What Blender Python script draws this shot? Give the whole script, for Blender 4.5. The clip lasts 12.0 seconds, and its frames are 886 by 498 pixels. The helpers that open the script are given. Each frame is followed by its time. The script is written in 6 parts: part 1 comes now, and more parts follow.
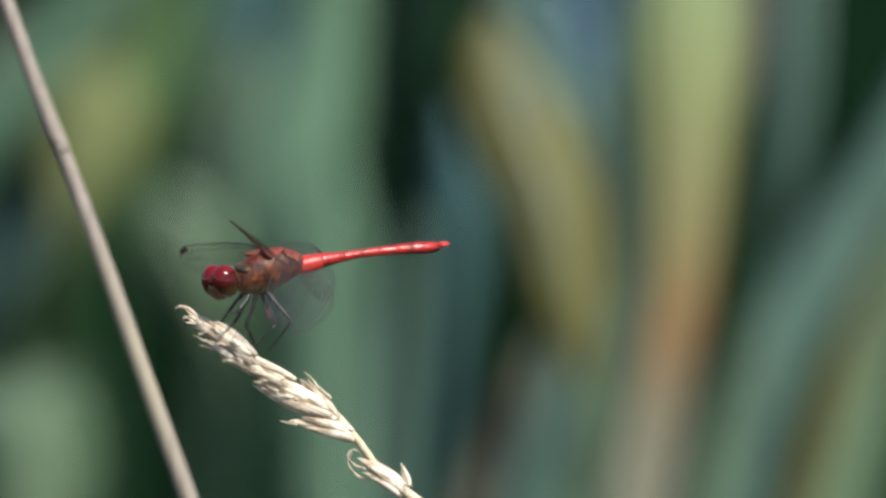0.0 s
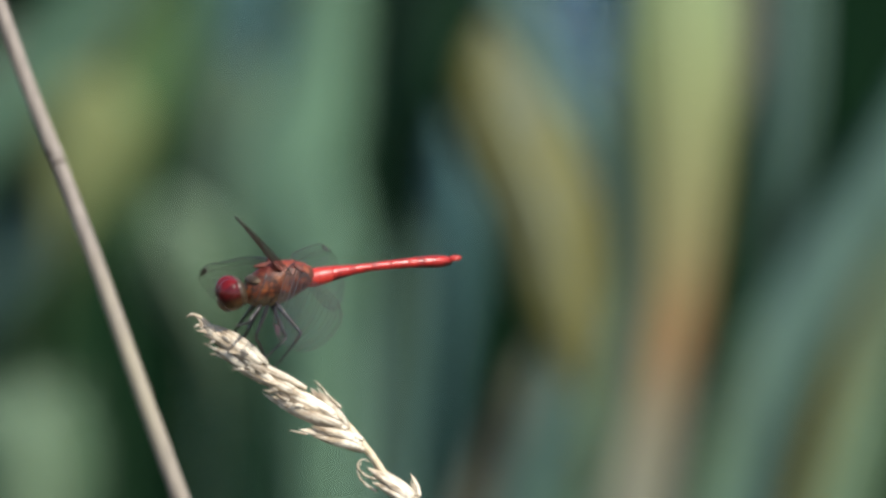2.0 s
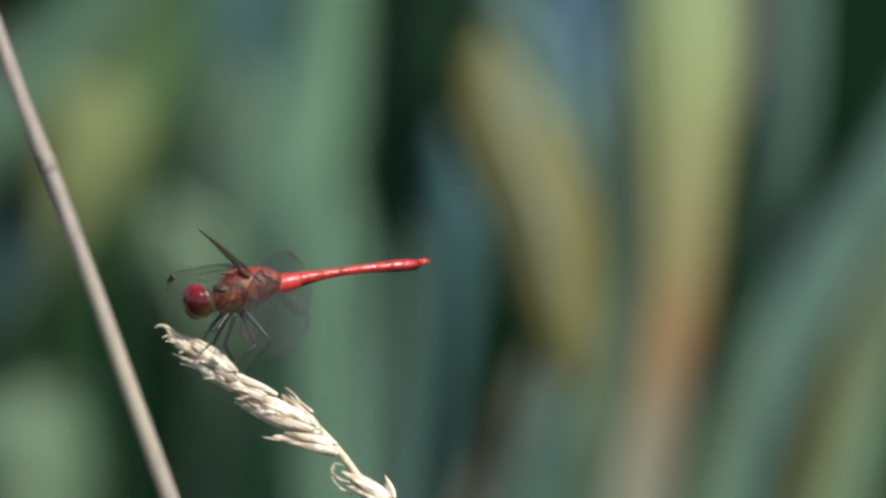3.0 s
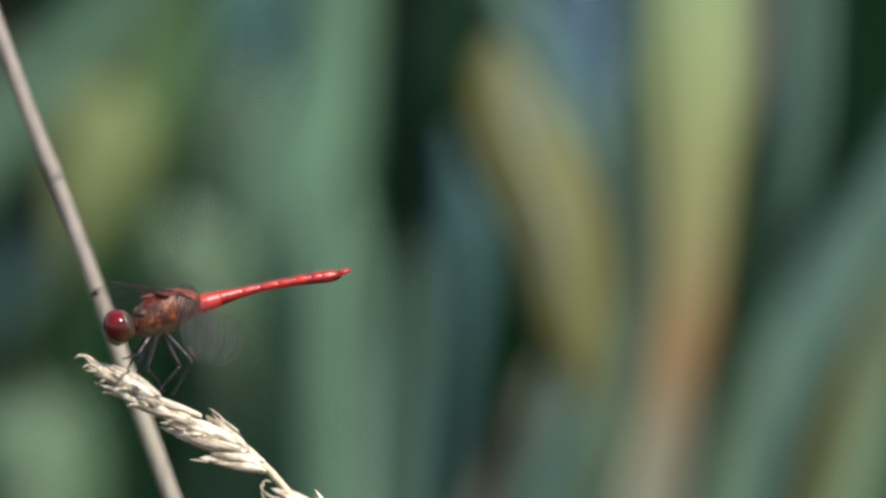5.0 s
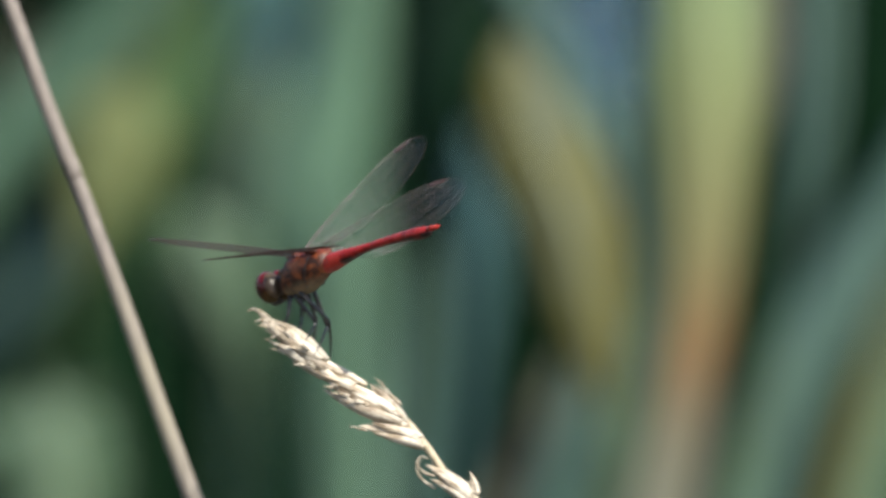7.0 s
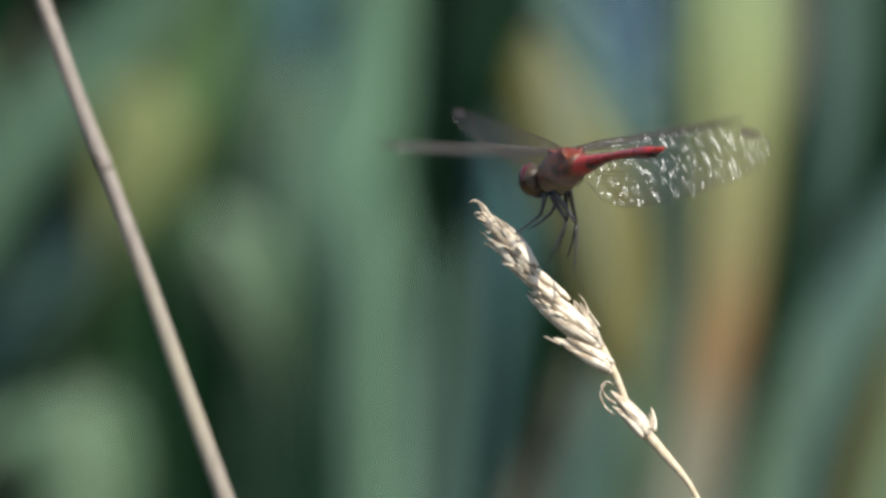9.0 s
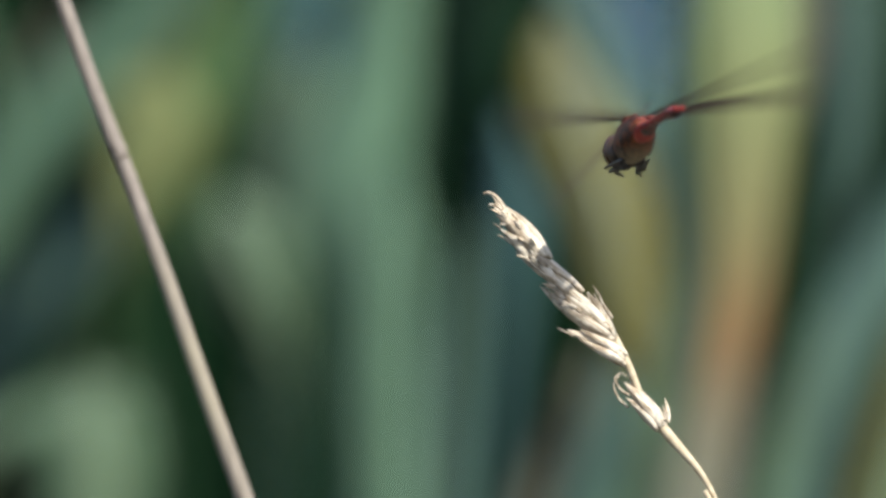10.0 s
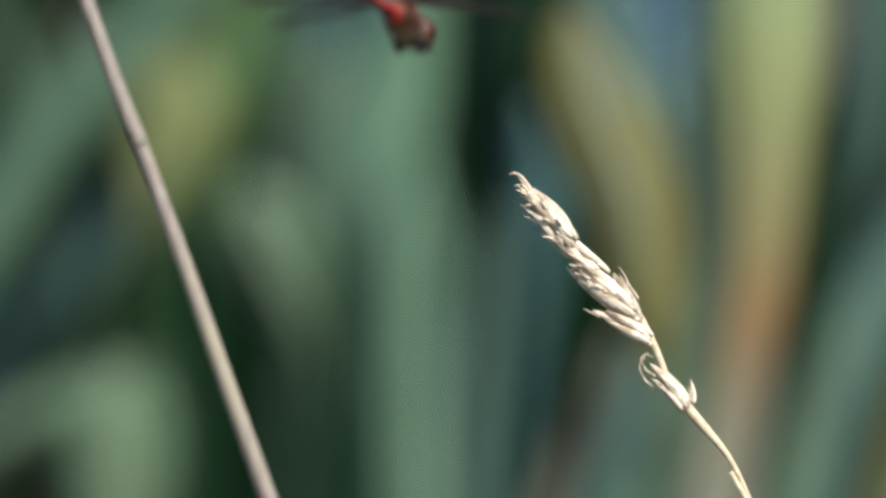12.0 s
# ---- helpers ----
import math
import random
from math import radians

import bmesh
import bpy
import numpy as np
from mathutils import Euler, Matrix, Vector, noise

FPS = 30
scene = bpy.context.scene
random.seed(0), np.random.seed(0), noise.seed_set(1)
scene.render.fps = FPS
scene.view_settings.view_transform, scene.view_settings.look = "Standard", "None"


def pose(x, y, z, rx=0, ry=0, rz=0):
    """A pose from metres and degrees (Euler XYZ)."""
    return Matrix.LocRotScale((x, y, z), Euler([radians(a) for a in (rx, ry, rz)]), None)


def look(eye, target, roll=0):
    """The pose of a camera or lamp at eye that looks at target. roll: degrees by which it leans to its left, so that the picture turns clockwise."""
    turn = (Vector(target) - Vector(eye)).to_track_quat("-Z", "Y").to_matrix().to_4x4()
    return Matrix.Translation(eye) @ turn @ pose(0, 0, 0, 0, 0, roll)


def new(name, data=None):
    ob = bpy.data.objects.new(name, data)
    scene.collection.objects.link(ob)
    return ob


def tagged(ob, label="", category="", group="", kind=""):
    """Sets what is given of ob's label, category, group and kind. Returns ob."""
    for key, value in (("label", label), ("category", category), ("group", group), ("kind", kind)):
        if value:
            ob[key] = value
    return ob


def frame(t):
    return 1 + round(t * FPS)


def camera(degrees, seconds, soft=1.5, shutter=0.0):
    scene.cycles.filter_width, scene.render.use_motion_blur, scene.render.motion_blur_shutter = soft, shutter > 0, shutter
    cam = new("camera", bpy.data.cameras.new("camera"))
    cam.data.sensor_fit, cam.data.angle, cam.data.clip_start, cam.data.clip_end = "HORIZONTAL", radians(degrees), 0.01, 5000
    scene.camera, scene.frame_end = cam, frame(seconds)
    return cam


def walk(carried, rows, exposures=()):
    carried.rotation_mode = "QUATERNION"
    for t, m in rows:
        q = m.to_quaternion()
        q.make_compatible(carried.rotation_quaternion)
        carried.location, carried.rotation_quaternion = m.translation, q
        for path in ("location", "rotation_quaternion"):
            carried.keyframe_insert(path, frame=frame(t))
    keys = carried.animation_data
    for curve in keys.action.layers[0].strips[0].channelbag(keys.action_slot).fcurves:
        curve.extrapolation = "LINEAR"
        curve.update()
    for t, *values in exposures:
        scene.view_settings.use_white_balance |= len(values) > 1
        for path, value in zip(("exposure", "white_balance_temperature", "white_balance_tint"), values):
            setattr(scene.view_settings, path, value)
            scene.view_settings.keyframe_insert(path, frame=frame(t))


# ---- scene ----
# ======== camera ========
CAMERA_ROWS = [
    (0, pose(0.0000, 0.0000, 0.8600, 82.0000, 0, 0.0000)),
    (0.5, pose(0.0000, 0.0000, 0.8600, 82.0184, 0, 0.0000)),
    (1, pose(0.0000, 0.0000, 0.8600, 82.0368, 0, -0.0092)),
    (1.5, pose(0.0000, 0.0000, 0.8600, 82.0644, 0, -0.0184)),
    (2, pose(0.0000, 0.0000, 0.8600, 82.0828, 0, -0.0276)),
    (2.5, pose(0.0000, 0.0000, 0.8600, 82.1058, 0, -0.0368)),
    (3, pose(0.0000, 0.0000, 0.8600, 82.1241, 0, -0.0368)),
    (4, pose(0.0000, 0.0000, 0.8600, 82.1655, 0, 0.0000)),
    (5, pose(0.0000, 0.0000, 0.8600, 82.1885, 0, 0.0368)),
    (5.5, pose(0.0000, 0.0000, 0.8600, 82.1977, 0, 0.0552)),
    (6, pose(0.0000, 0.0000, 0.8600, 82.2069, 0, 0.0828)),
    (6.5, pose(0.0000, 0.0000, 0.8600, 82.2023, 0, 0.1287)),
    (7, pose(0.0000, 0.0000, 0.8600, 82.1793, 0, 0.1655)),
    (8, pose(0.0000, 0.0000, 0.8600, 82.1609, 0, 0.2621)),
    (9, pose(0.0000, 0.0000, 0.8600, 82.1379, 0, 0.3678)),
    (9.5, pose(0.0000, 0.0000, 0.8600, 82.1195, 0, 0.4138)),
    (10, pose(0.0000, 0.0000, 0.8600, 82.0552, 0, 0.4736)),
    (10.5, pose(0.0000, 0.0000, 0.8600, 82.0092, 0, 0.5288)),
    (11, pose(0.0000, 0.0000, 0.8600, 81.9770, 0, 0.5793)),
    (11.5, pose(0.0000, 0.0000, 0.8600, 81.9632, 0, 0.6161)),
    (12, pose(0.0000, 0.0000, 0.8600, 81.9402, 0, 0.6529)),
]
cam = camera(7.2, 12.0, soft=3.0, shutter=0.5)
cam.data.dof.use_dof = True
cam.data.dof.focus_distance = 1.012
cam.data.dof.aperture_fstop = 16.5
walk(cam, CAMERA_ROWS)

# ======== world, sun, exposure ========
SUN_FROM = Vector((0.405, -0.48, 0.75)).normalized()
world = bpy.data.worlds.new("summer_sky")
world.use_nodes = True
scene.world = world
sky = world.node_tree.nodes.new("ShaderNodeTexSky")
sky.sky_type = 'NISHITA'
sky.sun_disc = False
sky.sun_elevation = math.asin(SUN_FROM.z)
sky.sun_rotation = math.atan2(SUN_FROM.x, SUN_FROM.y)
background = world.node_tree.nodes["Background"]
background.inputs["Strength"].default_value = 0.12
world.node_tree.links.new(sky.outputs["Color"], background.inputs["Color"])

sun_data = bpy.data.lights.new("sun", 'SUN')
sun_data.energy = 4.7
sun_data.angle = radians(0.53)
sun_data.color = (0.98, 0.96, 0.87)
sun = new("sun", sun_data)
sun.matrix_world = look((0.42, -0.50, 3.0), Vector((0.42, -0.50, 3.0)) - SUN_FROM)
scene.view_settings.exposure = 0.52


# ======== materials ========
class Tree:
    """A small wrapper that adds and links nodes of a material."""

    def __init__(self, name):
        self.mat = bpy.data.materials.new(name)
        self.mat.use_nodes = True
        self.nodes = self.mat.node_tree.nodes
        self.bsdf = self.nodes["Principled BSDF"]
        self.out = self.nodes["Material Output"]

    def add(self, kind, **settings):
        node = self.nodes.new(kind)
        for key, value in settings.items():
            node.inputs[key.replace("_", " ")].default_value = value
        return node

    def link(self, a, b):
        self.mat.node_tree.links.new(a, b)

    def place(self):
        return self.add("ShaderNodeTexCoord").outputs["Object"]

    def noise(self, scale, detail=4.0, stretch=None, rough=0.55):
        node = self.add("ShaderNodeTexNoise", Scale=scale, Detail=detail, Roughness=rough)
        source = self.place()
        if stretch:
            mapping = self.add("ShaderNodeMapping", Scale=stretch)
            self.link(source, mapping.inputs["Vector"])
            source = mapping.outputs["Vector"]
        self.link(source, node.inputs["Vector"])
        return node.outputs["Fac"]

    def ramp(self, source, stops):
        node = self.add("ShaderNodeValToRGB")
        elements = node.color_ramp.elements
        while len(elements) < len(stops):
            elements.new(0.5)
        for element, (at, colour) in zip(elements, stops):
            element.position, element.color = at, (*colour, 1)
        self.link(source, node.inputs["Fac"])
        return node.outputs["Color"]

    def mix(self, a, b, factor, blend='MIX'):
        node = self.nodes.new("ShaderNodeMix")
        node.data_type, node.blend_type = 'RGBA', blend
        for value, socket in ((factor, node.inputs[0]), (a, node.inputs[6]), (b, node.inputs[7])):
            if isinstance(value, (int, float)):
                socket.default_value = value
            elif isinstance(value, tuple):
                socket.default_value = (*value, 1)
            else:
                self.link(value, socket)
        return node.outputs[2]

    def axis(self, index):
        node = self.add("ShaderNodeSeparateXYZ")
        self.link(self.place(), node.inputs[0])
        return node.outputs[index]

    def span(self, source, low, high):
        node = self.add("ShaderNodeMapRange")
        node.inputs[1].default_value, node.inputs[2].default_value = low, high
        self.link(source, node.inputs[0])
        return node.outputs[0]

    def bump(self, source, strength, distance):
        node = self.add("ShaderNodeBump", Strength=strength, Distance=distance)
        self.link(source, node.inputs["Height"])
        self.link(node.outputs["Normal"], self.bsdf.inputs["Normal"])

    def done(self, colour, rough=0.6, **settings):
        if isinstance(colour, tuple):
            self.bsdf.inputs["Base Color"].default_value = (*colour, 1)
        else:
            self.link(colour, self.bsdf.inputs["Base Color"])
        self.bsdf.inputs["Roughness"].default_value = rough
        for key, value in settings.items():
            self.bsdf.inputs[key.replace("_", " ")].default_value = value
        return self.mat


def leaf_material(name, dark, light, accent, amount, translucent=0.25, rough=0.45, gloss=0.5):
    """A leaf blade: long streaks along it, blotches of a second colour that put leaf shadows into the greens, light
    shining through.
    """
    m = Tree(name)
    streak = m.noise(90, 3, (1, 1, 0.06))
    base = m.ramp(streak, [(0.3, dark), (0.7, light)])
    blotch = m.ramp(m.noise(30, 3, (1, 1, 0.4)), [(0.62 - 0.3 * amount, (0, 0, 0)), (0.78 - 0.2 * amount, (1, 1, 1))])
    colour = m.mix(base, accent, blotch)
    info = m.add("ShaderNodeObjectInfo")
    value = m.add("ShaderNodeHueSaturation")
    spread = m.add("ShaderNodeMapRange")
    spread.inputs[3].default_value, spread.inputs[4].default_value = 0.85, 1.15
    m.link(info.outputs["Random"], spread.inputs[0])
    m.link(spread.outputs[0], value.inputs["Value"])
    m.link(colour, value.inputs["Color"])
    m.bump(streak, 0.3, 0.0006)
    m.done(value.outputs["Color"], rough, Specular_IOR_Level=gloss)
    glow = m.add("ShaderNodeBsdfTranslucent")
    m.link(value.outputs["Color"], glow.inputs["Color"])
    blend = m.add("ShaderNodeMixShader", Fac=translucent)
    m.link(m.bsdf.outputs[0], blend.inputs[1])
    m.link(glow.outputs[0], blend.inputs[2])
    m.link(blend.outputs[0], m.out.inputs["Surface"])
    return m.mat


def gold_leaf_material():
    """A blade that has turned from green over yellow to a rusty brown towards its foot."""
    m = Tree("turning_leaf")
    streak = m.noise(80, 3, (1, 1, 0.05))
    wander = m.noise(18, 2)
    height = m.axis(2)
    shifted = m.add("ShaderNodeMath")
    shifted.operation = 'MULTIPLY_ADD'
    shifted.inputs[1].default_value = 0.02
    m.link(wander, shifted.inputs[0])
    m.link(height, shifted.inputs[2])
    along = m.span(shifted.outputs[0], 0.498, 0.680)
    tone = m.ramp(along, [(0.0, (0.20, 0.20, 0.15)), (0.16, (0.21, 0.18, 0.12)), (0.30, (0.245, 0.135, 0.058)), (0.46, (0.225, 0.20, 0.085)), (0.72, (0.235, 0.27, 0.112)), (1.0, (0.21, 0.30, 0.145))])
    shade = m.ramp(streak, [(0.3, (0.69, 0.69, 0.69)), (0.7, (1.06, 1.06, 1.06))])
    m.bump(streak, 0.3, 0.0006)
    return m.done(m.mix(tone, shade, 1.0, 'MULTIPLY'), 0.5)


def husk_material():
    m = Tree("dry_husk")
    fibre = m.noise(1700, 4, (1, 1, 0.14))
    # brown blotches: stains, and self-shadow between husks put into the colour
    stain_shade = m.noise(700, 3)
    base = m.ramp(fibre, [(0.30, (0.13, 0.085, 0.045)), (0.43, (0.50, 0.385, 0.265)), (0.62, (0.84, 0.735, 0.59))])
    stained_shaded = m.mix(base, (0.20, 0.12, 0.06), m.ramp(stain_shade, [(0.52, (0, 0, 0)), (0.70, (0.85, 0.85, 0.85))]))
    info = m.add("ShaderNodeObjectInfo")
    spread = m.add("ShaderNodeMapRange")
    spread.inputs[3].default_value, spread.inputs[4].default_value = 0.58, 1.12
    m.link(info.outputs["Random"], spread.inputs[0])
    value = m.add("ShaderNodeHueSaturation")
    m.link(spread.outputs[0], value.inputs["Value"])
    m.link(stained_shaded, value.inputs["Color"])
    m.bump(fibre, 0.7, 0.0003)
    return m.done(value.outputs["Color"], 0.55)


def stalk_material():
    m = Tree("dry_stalk")
    fibre = m.noise(1500, 3, (1, 1, 0.02))
    patch = m.noise(60, 3, (1, 1, 0.4))
    base = m.ramp(fibre, [(0.3, (0.175, 0.142, 0.118)), (0.7, (0.275, 0.228, 0.192))])
    tint = m.mix(base, (0.31, 0.27, 0.18), m.ramp(patch, [(0.5, (0, 0, 0)), (0.75, (0.6, 0.6, 0.6))]))
    m.bump(fibre, 0.4, 0.0002)
    return m.done(tint, 0.5)


def body_red_material():
    """The abdomen: bright red above, with a row of small black marks low on the flanks."""
    m = Tree("abdomen_red")
    mottle = m.noise(900, 3)
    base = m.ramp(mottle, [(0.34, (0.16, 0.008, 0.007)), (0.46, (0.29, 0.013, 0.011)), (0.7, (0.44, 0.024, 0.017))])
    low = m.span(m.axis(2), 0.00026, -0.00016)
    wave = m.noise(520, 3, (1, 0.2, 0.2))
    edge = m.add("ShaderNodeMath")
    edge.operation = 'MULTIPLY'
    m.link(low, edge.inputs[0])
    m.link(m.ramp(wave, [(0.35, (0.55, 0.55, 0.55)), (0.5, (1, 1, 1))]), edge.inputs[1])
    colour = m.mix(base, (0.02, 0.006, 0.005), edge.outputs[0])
    m.bump(mottle, 0.5, 0.00025)
    return m.done(colour, 0.28, Specular_IOR_Level=0.4)


def thorax_material():
    m = Tree("thorax_brown")
    hair = m.noise(1600, 4, (1, 1, 0.4))
    patch = m.noise(650, 4)
    base = m.ramp(patch, [(0.36, (0.040, 0.012, 0.006)), (0.48, (0.15, 0.034, 0.010)), (0.64, (0.31, 0.086, 0.020))])
    plate = m.add("ShaderNodeTexVoronoi", Scale=420)
    plate.feature = 'DISTANCE_TO_EDGE'
    warp = m.add("ShaderNodeVectorMath")
    warp.operation = 'MULTIPLY_ADD'
    warp.inputs[1].default_value = (0.0022, 0.0022, 0.0022)
    ragged = m.add("ShaderNodeTexNoise", Scale=900, Detail=2)
    m.link(m.place(), ragged.inputs["Vector"])
    m.link(ragged.outputs["Color"], warp.inputs[0])
    m.link(m.place(), warp.inputs[2])
    m.link(warp.outputs[0], plate.inputs["Vector"])
    seam = m.ramp(plate.outputs["Distance"], [(0.02, (0.8, 0.8, 0.8)), (0.10, (0, 0, 0))])
    base = m.mix(base, (0.012, 0.007, 0.004), seam)
    top = m.mix(base, (0.25, 0.034, 0.014), m.span(m.axis(2), 0.0013, 0.0032))
    under = m.span(m.axis(2), -0.0010, -0.0028)
    top = m.mix(top, (0.24, 0.18, 0.10), under)
    colour = m.mix(top, m.ramp(hair, [(0.3, (0.5, 0.5, 0.5)), (0.7, (1.1, 1.1, 1.1))]), 0.8, 'MULTIPLY')
    m.bump(hair, 0.5, 0.0003)
    return m.done(colour, 0.5)


def eye_material():
    m = Tree("compound_eye")
    facet = m.add("ShaderNodeTexVoronoi", Scale=9000)
    m.link(m.place(), facet.inputs["Vector"])
    band = m.ramp(m.span(m.axis(2), -0.0022, 0.0018), [(0.0, (0.085, 0.052, 0.018)), (0.30, (0.055, 0.026, 0.009)), (0.46, (0.03, 0.008, 0.004)), (0.56, (0.060, 0.004, 0.004)), (1.0, (0.125, 0.005, 0.006))])
    m.bump(facet.outputs["Distance"], 0.04, 0.00001)
    return m.done(band, 0.13, Specular_IOR_Level=0.4)


def plain_material(name, a, b, scale, rough, depth=0.0002, **settings):
    m = Tree(name)
    grain = m.noise(scale, 4)
    m.bump(grain, 0.4, depth)
    return m.done(m.ramp(grain, [(0.3, a), (0.7, b)]), rough, **settings)


def membrane_material():
    """Clear wing skin: see-through, with a faint smoky tint and a crinkled gloss that glints in the sun."""
    m = Tree("wing_membrane")
    clear = m.add("ShaderNodeBsdfTransparent")
    clear.inputs["Color"].default_value = (0.964, 0.961, 0.955, 1)
    m.bump(m.noise(700, 2), 0.7, 0.0012)
    m.done((0.86, 0.87, 0.90), 0.22, Metallic=1.0)
    blend = m.add("ShaderNodeMixShader", Fac=0.020)
    m.link(clear.outputs[0], blend.inputs[1])
    m.link(m.bsdf.outputs[0], blend.inputs[2])
    m.link(blend.outputs[0], m.out.inputs["Surface"])
    return m.mat


def water_material():
    m = Tree("pond_water")
    ripple = m.noise(9, 3, (1, 0.35, 1))
    m.bump(ripple, 0.35, 0.05)
    return m.done(m.ramp(m.noise(1.5, 2), [(0.3, (0.006, 0.040, 0.072)), (0.7, (0.010, 0.057, 0.096))]), 0.12, IOR=1.33, Specular_IOR_Level=0.18)


LEAF = {
    "leaf_green": leaf_material("blue_green_leaf", (0.096, 0.188, 0.112), (0.157, 0.270, 0.170), (0.084, 0.162, 0.094), 0.35),
    "leaf_fresh": leaf_material("fresh_green_leaf", (0.072, 0.15, 0.052), (0.118, 0.23, 0.085), (0.075, 0.13, 0.047), 0.4),
    "leaf_blue": leaf_material("grey_blue_leaf", (0.080, 0.146, 0.112), (0.132, 0.222, 0.172), (0.066, 0.122, 0.088), 0.35),
    # sky reflection of the pond, put into a blue-green leaf colour
    "leaf_teal": leaf_material("sky_tinted_leaf", (0.062, 0.148, 0.142), (0.104, 0.232, 0.222), (0.064, 0.136, 0.122), 0.35),
    "leaf_lime": leaf_material("lime_green_leaf", (0.17, 0.20, 0.072), (0.26, 0.285, 0.115), (0.125, 0.165, 0.062), 0.3),
    "leaf_pale": leaf_material("pale_green_leaf", (0.098, 0.165, 0.092), (0.150, 0.238, 0.142), (0.095, 0.14, 0.08), 0.3),
    "leaf_olive": leaf_material("yellowing_leaf", (0.140, 0.126, 0.027), (0.215, 0.196, 0.054), (0.142, 0.168, 0.118), 0.5),
    "leaf_brown": leaf_material("withered_leaf", (0.12, 0.115, 0.08), (0.20, 0.19, 0.14), (0.125, 0.14, 0.085), 0.4),
    # near black: the shade between the reeds is put into this colour
    "leaf_dark": leaf_material("shade_dark_leaf", (0.0045, 0.018, 0.008), (0.011, 0.032, 0.014), (0.008, 0.025, 0.011), 0.3, 0.0, 0.9, 0.02),
    "leaf_gold": gold_leaf_material(),
}
# the near-black leaf's midrib carries the same shade in its colour
MIDRIB = {key: plain_material(key.replace("leaf", "midrib"), low, high, 120, 0.5) for key, low, high in (
    ("leaf_green", (0.12, 0.20, 0.13), (0.18, 0.27, 0.19)), ("leaf_fresh", (0.13, 0.20, 0.09), (0.19, 0.27, 0.13)), ("leaf_blue", (0.09, 0.14, 0.13), (0.14, 0.20, 0.19)),
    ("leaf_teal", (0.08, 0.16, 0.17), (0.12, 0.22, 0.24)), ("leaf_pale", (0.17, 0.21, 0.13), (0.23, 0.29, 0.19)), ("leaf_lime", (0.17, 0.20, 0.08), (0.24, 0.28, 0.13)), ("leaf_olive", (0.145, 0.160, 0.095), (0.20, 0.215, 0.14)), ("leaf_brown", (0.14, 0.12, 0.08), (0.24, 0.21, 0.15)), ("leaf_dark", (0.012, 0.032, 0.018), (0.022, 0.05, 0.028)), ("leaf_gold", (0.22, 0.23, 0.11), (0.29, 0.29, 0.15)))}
LEAF_WORDS = {
    "leaf_green": "broad blue-green reed leaf standing upright",
    "leaf_fresh": "broad fresh green reed leaf in sunlight",
    "leaf_blue": "grey-blue glossy reed leaf leaning over",
    "leaf_teal": "blue-green glossy reed leaf with sky reflection put into its colour",
    "leaf_lime": "lime-yellow reed leaf in sunlight",
    "leaf_pale": "pale dusty green reed leaf in sunlight",
    "leaf_olive": "yellowing olive reed leaf with pale midrib",
    "leaf_brown": "withered brown reed leaf among green ones",
    "leaf_dark": "near-black reed leaf whose colour stands in for a shaded gap",
    "leaf_gold": "broad reed leaf turning yellow-green to rusty brown",
}
HUSK = husk_material()
RACHIS = plain_material("straw_axis", (0.42, 0.32, 0.20), (0.66, 0.55, 0.39), 900, 0.5)
STALK = stalk_material()
RED = body_red_material()
THORAX = thorax_material()
EYE = eye_material()
FACE = plain_material("face_ochre", (0.060, 0.026, 0.010), (0.15, 0.065, 0.024), 1500, 0.4)
PALE = plain_material("collar_tan", (0.035, 0.018, 0.008), (0.12, 0.075, 0.04), 1800, 0.6)
BASE_RED = plain_material("abdomen_root_red", (0.26, 0.016, 0.011), (0.50, 0.036, 0.024), 700, 0.38)
CHEEK = plain_material("head_back_brown", (0.022, 0.011, 0.006), (0.11, 0.070, 0.038), 700, 0.35)
BLACK = plain_material("leg_black", (0.012, 0.010, 0.010), (0.050, 0.045, 0.046), 2500, 0.30)
VEIN = plain_material("wing_vein", (0.018, 0.012, 0.010), (0.05, 0.03, 0.022), 2500, 0.45)
STIGMA = plain_material("wing_spot", (0.02, 0.009, 0.007), (0.045, 0.018, 0.012), 2500, 0.45)
JOINT = plain_material("wing_root_red", (0.07, 0.014, 0.007), (0.15, 0.028, 0.011), 1500, 0.6)
MEMBRANE = membrane_material()
WATER = water_material()
SOIL = plain_material("wet_soil", (0.018, 0.016, 0.010), (0.06, 0.05, 0.03), 40, 0.8, 0.01)
# the foliage's own shade is put into this dark base colour
BANK = plain_material("shaded_bank_foliage", (0.008, 0.018, 0.007), (0.035, 0.060, 0.022), 3, 0.8, 0.1)


# ======== mesh helpers ========
def finish(bm, name, material, smooth=True):
    mesh = bpy.data.meshes.new(name)
    bmesh.ops.recalc_face_normals(bm, faces=bm.faces)
    bm.to_mesh(mesh)
    bm.free()
    for face in mesh.polygons:
        face.use_smooth = smooth
    mesh.materials.append(material)
    return mesh


def part(name, bm, material, parent, label="", smooth=True):
    """Links a bmesh as one mesh object under a thing or a part."""
    ob = new(name, finish(bm, name, material, smooth))
    ob.parent = parent
    if label:
        tagged(ob, label)
    return ob


def loft(bm, rings):
    """Skins closed rings of equal length, with capped ends."""
    loops = [[bm.verts.new(p) for p in ring] for ring in rings]
    n = len(loops[0])
    for a, b in zip(loops, loops[1:]):
        for i in range(n):
            bm.faces.new((a[i], a[(i + 1) % n], b[(i + 1) % n], b[i]))
    bm.faces.new(loops[0][::-1])
    bm.faces.new(loops[-1])


